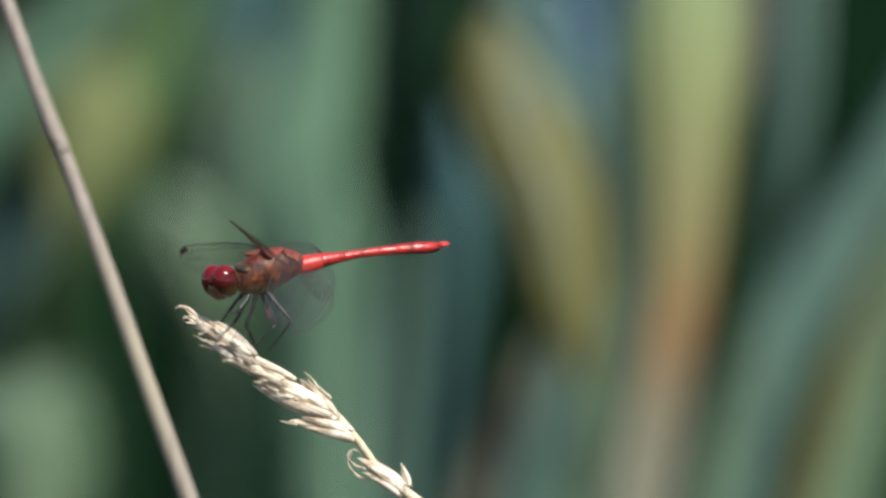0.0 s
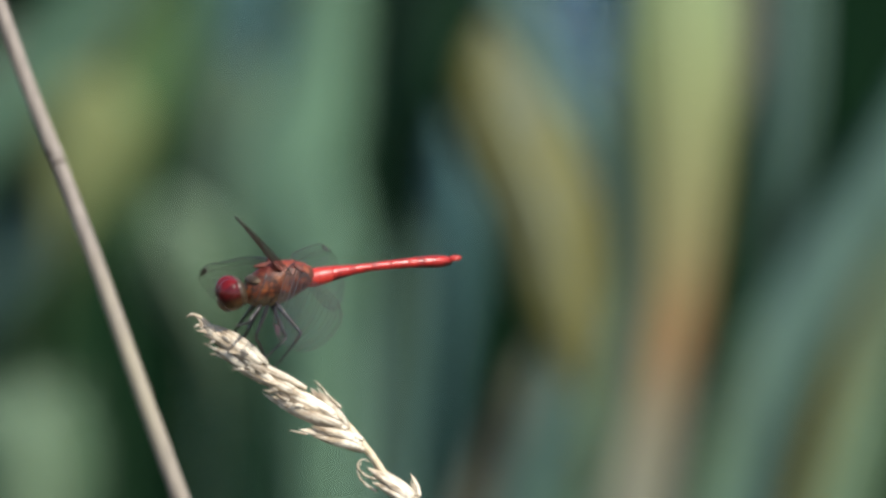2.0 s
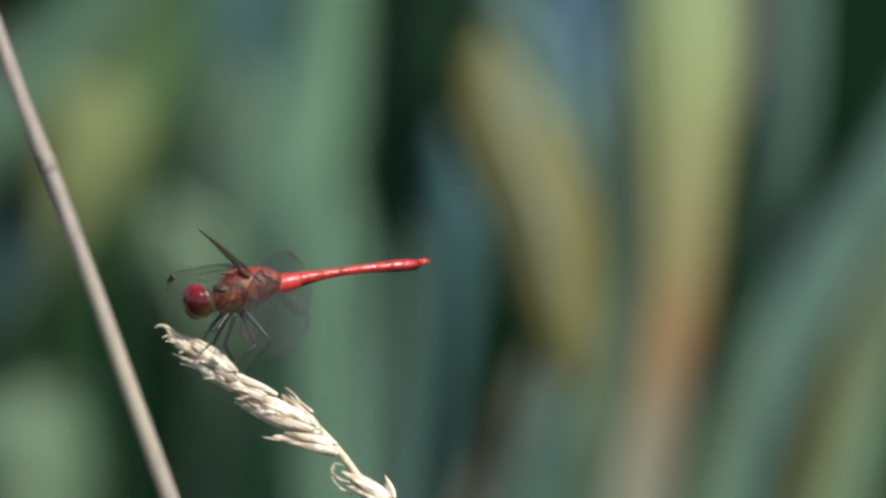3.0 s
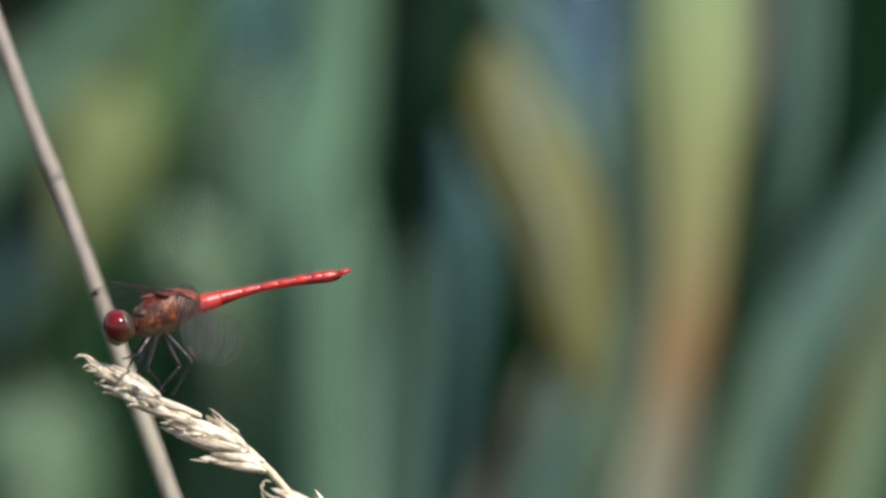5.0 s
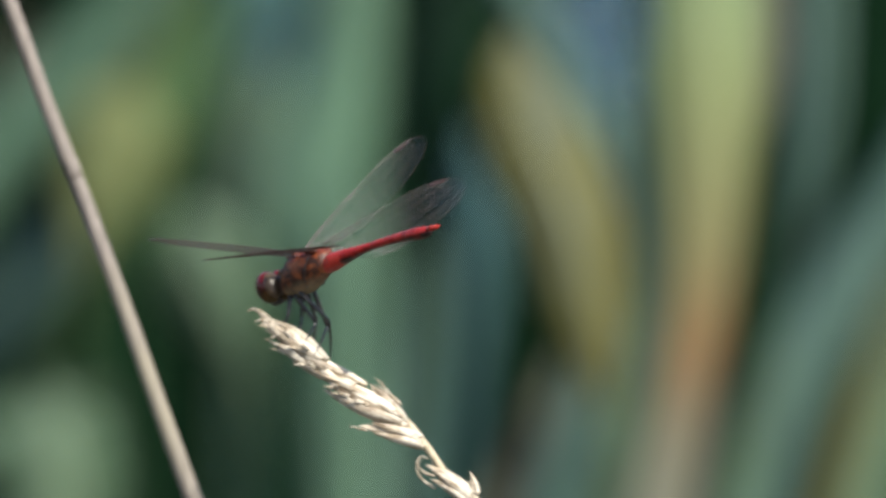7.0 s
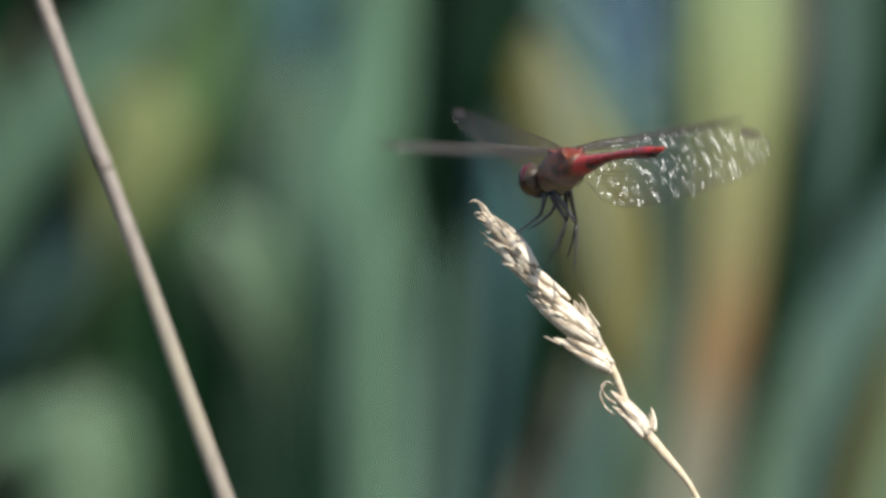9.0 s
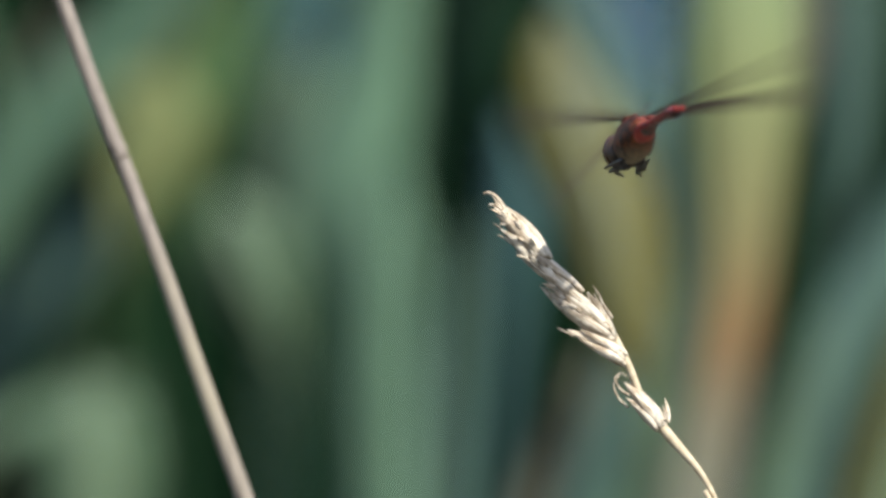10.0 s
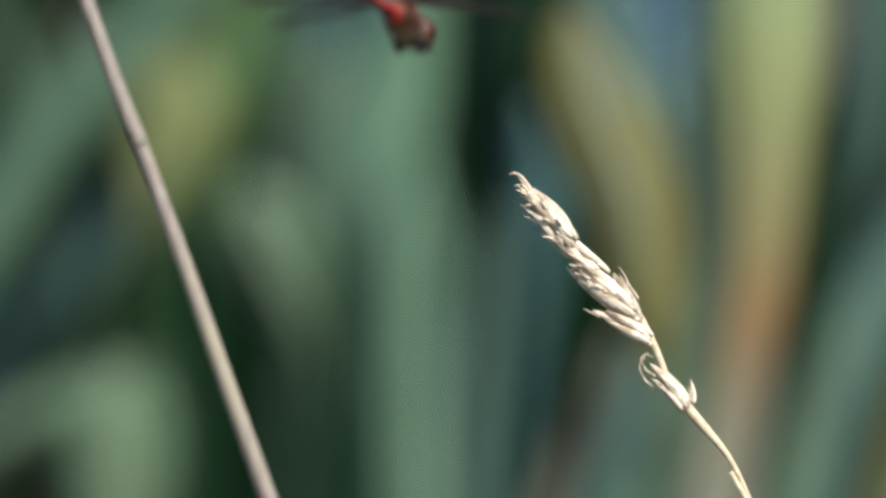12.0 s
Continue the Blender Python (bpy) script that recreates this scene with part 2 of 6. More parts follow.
def smooth_line(points, steps):
    """A smooth line through points of any length, with tangents weighted by the chords."""
    pts = [np.array(p, float) for p in points]
    gaps = [max(np.linalg.norm(q[:3] - p[:3]), 1e-9) for p, q in zip(pts, pts[1:])]
    slopes = [(q - p) / d for p, q, d in zip(pts, pts[1:], gaps)]
    tangents = [slopes[0]]
    for i in range(1, len(pts) - 1):
        tangents.append((slopes[i - 1] * gaps[i] + slopes[i] * gaps[i - 1]) / (gaps[i - 1] + gaps[i]))
    tangents.append(slopes[-1])
    line = []
    for i, d in enumerate(gaps):
        for k in range(steps):
            u = k / steps
            line.append((2 * u ** 3 - 3 * u * u + 1) * pts[i] + (u ** 3 - 2 * u * u + u) * d * tangents[i] + (3 * u * u - 2 * u ** 3) * pts[i + 1] + (u ** 3 - u * u) * d * tangents[i + 1])
    line.append(pts[-1])
    return line


def tube(bm, points, radii, sides=8, flat=1.0):
    """A tube along points; flat squeezes it along the second cross axis."""
    rings = []
    pts = [Vector(p[:3]) for p in points]
    side = None
    for i, p in enumerate(pts):
        way = (pts[min(i + 1, len(pts) - 1)] - pts[max(i - 1, 0)]).normalized()
        if side is None:
            side = way.cross(Vector((0, 1, 0)))
            if side.length < 1e-3:
                side = way.cross(Vector((1, 0, 0)))
        side = (side - way * side.dot(way)).normalized()
        other = way.cross(side)
        r = max(radii[i], 2e-6)
        rings.append([p + side * (r * math.cos(a)) + other * (r * flat * math.sin(a)) for a in (2 * math.pi * k / sides for k in range(sides))])
    loft(bm, rings)


def body_loft(bm, stations, sides=20):
    """Rings across the x axis: x, half width, half height, centre height."""
    rings = []
    for x, w, h, z in stations:
        rings.append([Vector((x, w * math.cos(a), z + h * math.sin(a))) for a in (2 * math.pi * k / sides for k in range(sides))])
    loft(bm, rings)


def ball(bm, centre, radii, segments=20, rings=14):
    made = bmesh.ops.create_uvsphere(bm, u_segments=segments, v_segments=rings, radius=1)
    for v in made["verts"]:
        v.co = Vector(centre) + Vector((v.co.x * radii[0], v.co.y * radii[1], v.co.z * radii[2]))


# ======== ground, water, unseen far bank ===
def terrain():
    bm = bmesh.new()
    bmesh.ops.create_grid(bm, x_segments=80, y_segments=80, size=1)
    for v in bm.verts:
        x, y = v.co.x, v.co.y
        v.co.x = math.copysign(abs(x) ** 3, x) * 400
        v.co.y = math.copysign(abs(y) ** 3, y) * 400 + 1.0
        d = max(0.0, min(1.0, (v.co.y - 4.2) / 0.8)) * max(0.0, min(1.0, (38 - v.co.y) / 2))
        v.co.z = 0.012 * noise.noise((v.co.x * 3, v.co.y * 3, 0)) - 0.4 * d - 0.014 * (1 - d)
    return tagged(new("ground", finish(bm, "ground", SOIL)), "damp dark soil of the pond margin", "ground", kind="structure")


def pond():
    bm = bmesh.new()
    bmesh.ops.create_grid(bm, x_segments=60, y_segments=40, size=1)
    for v in bm.verts:
        v.co = Vector((v.co.x * 120, 21 + v.co.y * 18.2, -0.06))
    return tagged(new("water", finish(bm, "water", WATER)), "still dark blue pond water behind the reeds", "water", kind="structure")


def unseen_far_bank():
    """An unseen belt of shrubs and trees beyond the pond, added to darken its reflection, as heaped leaf clumps."""
    rng = random.Random(5)
    verts, faces = [], []
    for _ in range(12000):
        x = rng.uniform(-70, 70)
        y = 39 + abs(rng.gauss(0, 3.0))
        top = 6 + 3 * noise.noise((x * 0.09, 3.0, 0)) + 2 * noise.noise((x * 0.3, 7.0, 0))
        z = top * rng.random() ** 0.7
        s = rng.uniform(0.25, 0.7)
        turn = Euler((rng.uniform(-1, 1), rng.uniform(-1, 1), rng.uniform(0, 6))).to_matrix()
        n = len(verts)
        for px, py, pz in ((-s, 0, 0), (0, -s * 0.6, 0.1 * s), (s, 0, 0), (0, s * 0.6, -0.1 * s)):
            verts.append(Vector((x, y, z)) + turn @ Vector((px, py, pz)))
        faces.append((n, n + 1, n + 2, n + 3))
    mesh = bpy.data.meshes.new("far_shrubs")
    mesh.from_pydata(verts, [], faces)
    mesh.materials.append(BANK)
    return tagged(new("far_shrubs", mesh), "unseen dark green shrubs added beyond the pond to darken its reflection", "shrubs", kind="stuff")


terrain()
pond()
unseen_far_bank()


# ======== reed leaves behind ========

def reed_leaf(kind_of_leaf, twist, points):
    """A long blade with a folded midrib and real thickness, from its tip down into the ground."""
    pts = [np.array(p) for p in points]
    low, prev = pts[-1], pts[-2]
    way = (low[:3] - prev[:3]) / np.linalg.norm(low[:3] - prev[:3])
    reach = low[2]
    mid = low[:3] + way * reach * 0.45
    foot = np.array([mid[0] + way[0] * 0.08, mid[1] + way[1] * 0.08, -0.09])
    pts += [np.array([*mid, low[3] * 0.9]), np.array([*foot, low[3] * 0.7])]
    if pts[0][3] > 0.0055:
        rise = (pts[0][:3] - pts[1][:3]) / np.linalg.norm(pts[0][:3] - pts[1][:3])
        top = pts[0]
        pts = [np.array([*(top[:3] + rise * 0.26), 0.001]), np.array([*(top[:3] + rise * 0.14), top[3] * 0.75])] + pts
    line = smooth_line(pts, 7)
    bm, rib = bmesh.new(), bmesh.new()
    rows, ribs = [], []
    for i, p in enumerate(line):
        a, b = line[max(i - 1, 0)], line[min(i + 1, len(line) - 1)]
        along = Vector(b[:3] - a[:3]).normalized()
        side = along.cross(Vector((0, 1, 0))).normalized()
        turn = Matrix.Rotation(radians(twist * (0.6 + 0.8 * i / len(line))), 3, along)
        side = turn @ side
        face = along.cross(side).normalized()
        if face.y > 0:
            face = -face
        w = max(p[3], 0.0015) / 2
        c = Vector(p[:3])
        t = 0.0009
        front = [c - side * w - face * 0.10 * w, c - side * 0.45 * w + face * 0.04 * w, c + face * 0.16 * w, c + side * 0.45 * w + face * 0.04 * w, c + side * w - face * 0.10 * w]
        back = [c + side * 0.9 * w - face * (0.10 * w + t * 0.4), c + side * 0.45 * w - face * t, c - face * t * 1.6, c - side * 0.45 * w - face * t, c - side * 0.9 * w - face * (0.10 * w + t * 0.4)]
        rows.append(front + back)
        v = w * (0.13 if kind_of_leaf == "leaf_olive" else 0.10)
        crown = c + face * (0.16 * w + 0.0006)
        ribs.append([crown - side * v - face * (0.16 * v + 0.0008), crown - side * 0.5 * v, crown + face * 0.0004, crown + side * 0.5 * v, crown + side * v - face * (0.16 * v + 0.0008), crown - face * 0.0012])
    loft(bm, rows)
    loft(rib, ribs[1:])
    leaf = new("reed_leaf", finish(bm, "reed_leaf", LEAF[kind_of_leaf]))
    tagged(leaf, LEAF_WORDS[kind_of_leaf], "leaf", "reed leaves behind")
    part("midrib", rib, MIDRIB[kind_of_leaf], leaf, "raised pale midrib")
    return leaf


reed_leaf('leaf_gold', -8, [(0.072, 2.100, 0.650, 0.0345), (0.073, 2.100, 0.623, 0.0337), (0.073, 2.100, 0.598, 0.0290), (0.072, 2.100, 0.572, 0.0239), (0.070, 2.100, 0.548, 0.0202), (0.066, 2.100, 0.527, 0.0189), (0.062, 2.100, 0.506, 0.0202), (0.058, 2.100, 0.486, 0.0219), (0.056, 2.100, 0.472, 0.0219)])
reed_leaf('leaf_brown', -5, [(0.096, 2.220, 0.639, 0.0107), (0.095, 2.220, 0.610, 0.0096), (0.092, 2.220, 0.593, 0.0053), (0.089, 2.220, 0.581, 0.0014), (0.082, 2.220, 0.548, 0.0011), (0.078, 2.220, 0.512, 0.0011), (0.072, 2.220, 0.453, 0.0011)])
reed_leaf('leaf_pale', -22, [(0.054, 2.160, 0.627, 0.0028), (0.057, 2.160, 0.608, 0.0095), (0.060, 2.160, 0.590, 0.0114), (0.062, 2.160, 0.573, 0.0097), (0.062, 2.160, 0.555, 0.0080), (0.059, 2.160, 0.528, 0.0097), (0.054, 2.160, 0.503, 0.0139), (0.049, 2.160, 0.482, 0.0156), (0.044, 2.160, 0.462, 0.0156)])
reed_leaf('leaf_olive', -6, [(0.013, 2.000, 0.647, 0.0032), (0.014, 2.000, 0.636, 0.0177), (0.019, 2.000, 0.619, 0.0302), (0.026, 2.000, 0.603, 0.0321), (0.032, 2.000, 0.587, 0.0305), (0.035, 2.000, 0.573, 0.0270), (0.038, 2.000, 0.559, 0.0193), (0.040, 2.000, 0.546, 0.0080), (0.041, 2.000, 0.535, 0.0022), (0.042, 2.000, 0.495, 0.0013)])
reed_leaf('leaf_blue', 10, [(0.016, 2.270, 0.634, 0.0128), (0.030, 2.270, 0.608, 0.0153), (0.041, 2.270, 0.587, 0.0160), (0.050, 2.270, 0.569, 0.0175), (0.056, 2.270, 0.552, 0.0182), (0.057, 2.270, 0.534, 0.0168), (0.056, 2.270, 0.511, 0.0128), (0.055, 2.270, 0.444, 0.0073)])
reed_leaf('leaf_green', 4, [(0.058, 2.330, 0.517, 0.0030), (0.057, 2.330, 0.498, 0.0135), (0.052, 2.330, 0.479, 0.0172), (0.046, 2.330, 0.458, 0.0183), (0.037, 2.330, 0.431, 0.0183)])
reed_leaf('leaf_brown', -20, [(0.033, 2.360, 0.498, 0.0023), (0.028, 2.360, 0.484, 0.0087), (0.021, 2.360, 0.466, 0.0114), (0.013, 2.360, 0.447, 0.0114), (0.004, 2.360, 0.426, 0.0114)])
reed_leaf('leaf_blue', 10, [(0.049, 2.420, 0.498, 0.0031), (0.045, 2.420, 0.480, 0.0148), (0.039, 2.420, 0.460, 0.0186), (0.032, 2.420, 0.439, 0.0186), (0.024, 2.420, 0.415, 0.0186)])
reed_leaf('leaf_blue', 46, [(0.111, 2.250, 0.636, 0.0231), (0.111, 2.250, 0.610, 0.0224), (0.111, 2.250, 0.588, 0.0188), (0.110, 2.250, 0.570, 0.0134), (0.108, 2.250, 0.557, 0.0047), (0.107, 2.250, 0.548, 0.0014), (0.105, 2.250, 0.496, 0.0011), (0.104, 2.250, 0.450, 0.0011)])
reed_leaf('leaf_blue', 14, [(0.175, 2.320, 0.606, 0.0261), (0.153, 2.320, 0.568, 0.0261), (0.129, 2.320, 0.532, 0.0261), (0.113, 2.320, 0.504, 0.0251), (0.100, 2.320, 0.469, 0.0242), (0.088, 2.320, 0.433, 0.0242)])
reed_leaf('leaf_pale', 8, [(0.166, 2.420, 0.528, 0.0214), (0.153, 2.420, 0.496, 0.0243), (0.143, 2.420, 0.464, 0.0291), (0.135, 2.420, 0.433, 0.0311), (0.131, 2.420, 0.415, 0.0311)])
reed_leaf('leaf_pale', 20, [(0.102, 2.260, 0.524, 0.0018), (0.097, 2.260, 0.505, 0.0116), (0.092, 2.260, 0.487, 0.0152), (0.086, 2.260, 0.466, 0.0138), (0.079, 2.260, 0.444, 0.0138)])
# added blade, coloured like the sky-reflecting water in this gap
reed_leaf('leaf_teal', 44, [(0.003, 2.600, 0.548, 0.0042), (0.005, 2.600, 0.531, 0.0175), (0.005, 2.600, 0.514, 0.0209), (0.006, 2.600, 0.495, 0.0192), (0.005, 2.600, 0.474, 0.0146), (0.001, 2.600, 0.441, 0.0092), (-0.004, 2.600, 0.411, 0.0063), (-0.008, 2.600, 0.384, 0.0042)])
# near-black blade put where only a shaded gap lies
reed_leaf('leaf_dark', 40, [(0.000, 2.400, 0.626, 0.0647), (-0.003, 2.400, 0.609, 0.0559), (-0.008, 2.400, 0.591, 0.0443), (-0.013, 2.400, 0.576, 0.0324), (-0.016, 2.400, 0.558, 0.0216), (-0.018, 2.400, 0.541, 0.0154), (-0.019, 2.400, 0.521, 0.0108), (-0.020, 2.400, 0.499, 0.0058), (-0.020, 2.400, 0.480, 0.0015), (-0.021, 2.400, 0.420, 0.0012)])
reed_leaf('leaf_green', 16, [(-0.048, 3.140, 0.552, 0.0292), (-0.054, 3.140, 0.516, 0.0353), (-0.062, 3.140, 0.483, 0.0474), (-0.071, 3.140, 0.454, 0.0529), (-0.075, 3.140, 0.431, 0.0403), (-0.073, 3.140, 0.411, 0.0151), (-0.071, 3.140, 0.393, 0.0025), (-0.065, 3.140, 0.285, 0.0015)])
reed_leaf('leaf_green', 26, [(-0.047, 3.020, 0.483, 0.0048), (-0.050, 3.020, 0.458, 0.0267), (-0.053, 3.020, 0.431, 0.0364), (-0.055, 3.020, 0.396, 0.0388), (-0.055, 3.020, 0.359, 0.0388), (-0.053, 3.020, 0.304, 0.0388)])
reed_leaf('leaf_blue', 34, [(-0.024, 3.220, 0.437, 0.0078), (-0.026, 3.220, 0.410, 0.0284), (-0.028, 3.220, 0.376, 0.0323), (-0.030, 3.220, 0.339, 0.0323), (-0.032, 3.220, 0.267, 0.0323)])
reed_leaf('leaf_pale', 10, [(-0.097, 3.340, 0.492, 0.0054), (-0.098, 3.340, 0.467, 0.0322), (-0.102, 3.340, 0.440, 0.0348), (-0.106, 3.340, 0.415, 0.0268), (-0.109, 3.340, 0.396, 0.0080), (-0.113, 3.340, 0.248, 0.0016)])
reed_leaf('leaf_fresh', -20, [(-0.138, 3.570, 0.512, 0.0458), (-0.145, 3.570, 0.475, 0.0487), (-0.151, 3.570, 0.440, 0.0430), (-0.159, 3.570, 0.408, 0.0315), (-0.164, 3.570, 0.376, 0.0115), (-0.168, 3.570, 0.206, 0.0017)])
reed_leaf('leaf_lime', -10, [(-0.143, 3.020, 0.517, 0.0058), (-0.148, 3.020, 0.504, 0.0388), (-0.152, 3.020, 0.485, 0.0460), (-0.157, 3.020, 0.468, 0.0400), (-0.162, 3.020, 0.452, 0.0170), (-0.165, 3.020, 0.436, 0.0034), (-0.170, 3.020, 0.307, 0.0015)])
reed_leaf('leaf_green', 14, [(-0.145, 3.460, 0.534, 0.0305), (-0.169, 3.460, 0.499, 0.0328), (-0.202, 3.460, 0.466, 0.0339), (-0.232, 3.460, 0.432, 0.0339), (-0.262, 3.460, 0.391, 0.0333), (-0.296, 3.460, 0.334, 0.0305)])
reed_leaf('leaf_blue', 40, [(-0.164, 3.620, 0.414, 0.0116), (-0.195, 3.620, 0.381, 0.0320), (-0.226, 3.620, 0.349, 0.0349), (-0.263, 3.620, 0.307, 0.0320), (-0.290, 3.620, 0.274, 0.0320)])
reed_leaf('leaf_pale', 14, [(-0.131, 3.300, 0.426, 0.0053), (-0.127, 3.300, 0.409, 0.0397), (-0.119, 3.300, 0.390, 0.0463), (-0.109, 3.300, 0.369, 0.0318), (-0.101, 3.300, 0.350, 0.0095), (-0.095, 3.300, 0.326, 0.0021), (-0.093, 3.300, 0.255, 0.0016)])
reed_leaf('leaf_pale', -22, [(-0.185, 3.100, 0.361, 0.0124), (-0.182, 3.100, 0.351, 0.0448), (-0.180, 3.100, 0.335, 0.0547), (-0.179, 3.100, 0.318, 0.0560), (-0.180, 3.100, 0.287, 0.0473)])
reed_leaf('leaf_pale', 48, [(-0.163, 3.160, 0.358, 0.0041), (-0.186, 3.160, 0.351, 0.0162), (-0.217, 3.160, 0.341, 0.0203), (-0.253, 3.160, 0.320, 0.0203)])
reed_leaf('leaf_olive', 20, [(-0.046, 3.120, 0.329, 0.0035), (-0.047, 3.120, 0.311, 0.0165), (-0.047, 3.120, 0.283, 0.0200)])
reed_leaf('leaf_brown', 20, [(-0.229, 3.670, 0.476, 0.0041), (-0.237, 3.670, 0.455, 0.0130), (-0.244, 3.670, 0.431, 0.0088), (-0.253, 3.670, 0.398, 0.0029), (-0.270, 3.670, 0.187, 0.0029)])
# second blade that stands in for bluish water by its colour
reed_leaf('leaf_teal', 8, [(-0.104, 3.640, 0.514, 0.0380), (-0.107, 3.640, 0.485, 0.0380), (-0.109, 3.640, 0.458, 0.0327), (-0.111, 3.640, 0.432, 0.0204), (-0.114, 3.640, 0.396, 0.0041), (-0.117, 3.640, 0.193, 0.0018)])
reed_leaf('leaf_olive', 10, [(0.151, 2.380, 0.528, 0.0019), (0.142, 2.380, 0.502, 0.0065), (0.133, 2.380, 0.475, 0.0088), (0.124, 2.380, 0.444, 0.0088), (0.119, 2.380, 0.422, 0.0088)])


def thicket():
    """The dense stand farther back in the water, its shade put into near-black blades, with gaps that let the pond
    shine through.
    """
    rng = random.Random(11)
    verts, faces = [], []
    for _ in range(2600):
        y = rng.uniform(3.85, 4.9)
        slant = rng.uniform(-0.11, 0.11) if rng.random() < 0.45 else rng.uniform(-0.6, 0.6)
        tall = rng.uniform(0.62, 0.95) + 0.25 * rng.random() * (1 if abs(slant) > 0.03 else 0)
        w = rng.uniform(0.017, 0.038)
        lean = rng.gauss(0, 0.05)
        x = slant * y
        crest = (x + lean * tall) / y
        for low, high, fall in ((-0.0345, -0.0225, 0.1135), (-0.0030, 0.0010, 0.1330), (0.0120, 0.0262, 0.1205)):
            if any(low < s < high for s in (slant, crest, (slant + crest) / 2)):
                tall = min(tall, 0.96 - fall * y)
        deep = rng.gauss(0, 0.06)
        turn = rng.uniform(-0.9, 0.9)
        n = len(verts)
        steps = 9
        for k in range(steps + 1):
            u = k / steps
            c = Vector((x + lean * tall * u ** 1.6, y + deep * u * u, (tall + 0.3) * u - 0.4))
            half = w * (1 - u ** 3) * 0.5 + 0.0008
            s = Vector((math.cos(turn + u), math.sin(turn + u), 0)) * half
            f = Vector((-s.y, s.x, 0)) * 0.25
            verts += [c - s, c + f, c + s, c - f * 0.2]
        for k in range(steps):
            a = n + 4 * k
            for j in range(4):
                faces.append((a + j, a + (j + 1) % 4, a + 4 + (j + 1) % 4, a + 4 + j))
    mesh = bpy.data.meshes.new("reed_thicket")
    mesh.from_pydata(verts, [], faces)
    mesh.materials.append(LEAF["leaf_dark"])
    return tagged(new("reed_thicket", mesh), "dense reed blades in the shallows, coloured near black for shade", "reeds", kind="stuff")


thicket()

# ======== the leaning dry stalk ========
STALK_LINE = [
    (-0.21427, 0.11140, 0.67152),
    (-0.22157, 0.11440, 0.69144),
    (-0.22618, 0.11640, 0.70431),
    (-0.23411, 0.11990, 0.72531),
    (-0.23769, 0.12140, 0.73432),
    (-0.24239, 0.12340, 0.74721),
    (-0.24779, 0.12540, 0.76097),
]
STALK_ROWS = [
    (0, pose(0.1752, 0.9546, 0, 0, 0.0000, 0)),
    (1.5, pose(0.1752, 0.9546, 0, 0, 0.0337, 0)),
    (2, pose(0.1752, 0.9546, 0, 0, -0.0133, 0)),
    (2.5, pose(0.1752, 0.9546, 0, 0, -0.0805, 0)),
    (3, pose(0.1752, 0.9546, 0, 0, -0.1074, 0)),
    (4, pose(0.1752, 0.9546, 0, 0, -0.1613, 0)),
    (5, pose(0.1752, 0.9546, 0, 0, -0.1478, 0)),
    (5.5, pose(0.1752, 0.9546, 0, 0, -0.0941, 0)),
    (6, pose(0.1752, 0.9546, 0, 0, -0.0403, 0)),
    (6.5, pose(0.1752, 0.9546, 0, 0, -0.0672, 0)),
    (7, pose(0.1752, 0.9546, 0, 0, -0.0941, 0)),
    (8, pose(0.1752, 0.9546, 0, 0, -0.0688, 0)),
    (9, pose(0.1752, 0.9546, 0, 0, -0.0233, 0)),
    (9.5, pose(0.1752, 0.9546, 0, 0, -0.0166, 0)),
    (10, pose(0.1752, 0.9546, 0, 0, 0.0103, 0)),
    (10.5, pose(0.1752, 0.9546, 0, 0, 0.0439, 0)),
    (11, pose(0.1752, 0.9546, 0, 0, 0.0103, 0)),
    (11.5, pose(0.1752, 0.9546, 0, 0, -0.0434, 0)),
    (12, pose(0.1752, 0.9546, 0, 0, -0.0300, 0)),
]

def leaning_stalk():
    stalk = new("dry_stalk")
    tagged(stalk, "leaning bare grey-beige dry grass stalk", "grass stalk")
    foot = (0.0, 0.0, -0.01)
    line = [tuple(p) for p in smooth_line([foot, *STALK_LINE], 10)]
    node_height = STALK_LINE[3][2]
    bm = bmesh.new()
    radii = []
    for p in line:
        r = 0.00145 - 0.0004 * max(0.0, p[2] - 0.66) / 0.1
        radii.append(r)
    tube(bm, line, radii, 14)
    part("stem", bm, STALK, stalk)
    near = sorted(line, key=lambda p: abs(p[2] - node_height))[0]
    at = line.index(near)
    bm = bmesh.new()
    way = (Vector(line[at + 1]) - Vector(line[at - 1])).normalized()
    c = Vector(near)
    tube(bm, [c + way * s for s in (-0.0016, -0.0008, 0.0, 0.0008, 0.0016)], [0.00120, 0.00126, 0.00129, 0.00126, 0.00120], 14)
    part("stem_node", bm, STALK, stalk, "slightly swollen yellowish node")
    bm = bmesh.new()
    upper = line[at:]
    tube(bm, [Vector(p) + Vector((-0.00012, -0.0001, 0)) for p in upper], [min(0.00114 + 0.00005 * i, 0.00125) - 0.0002 * i / len(upper) for i in range(len(upper))], 14)
    part("leaf_sheath", bm, STALK, stalk, "grey dry sheath wrapped round the upper stem")
    return stalk


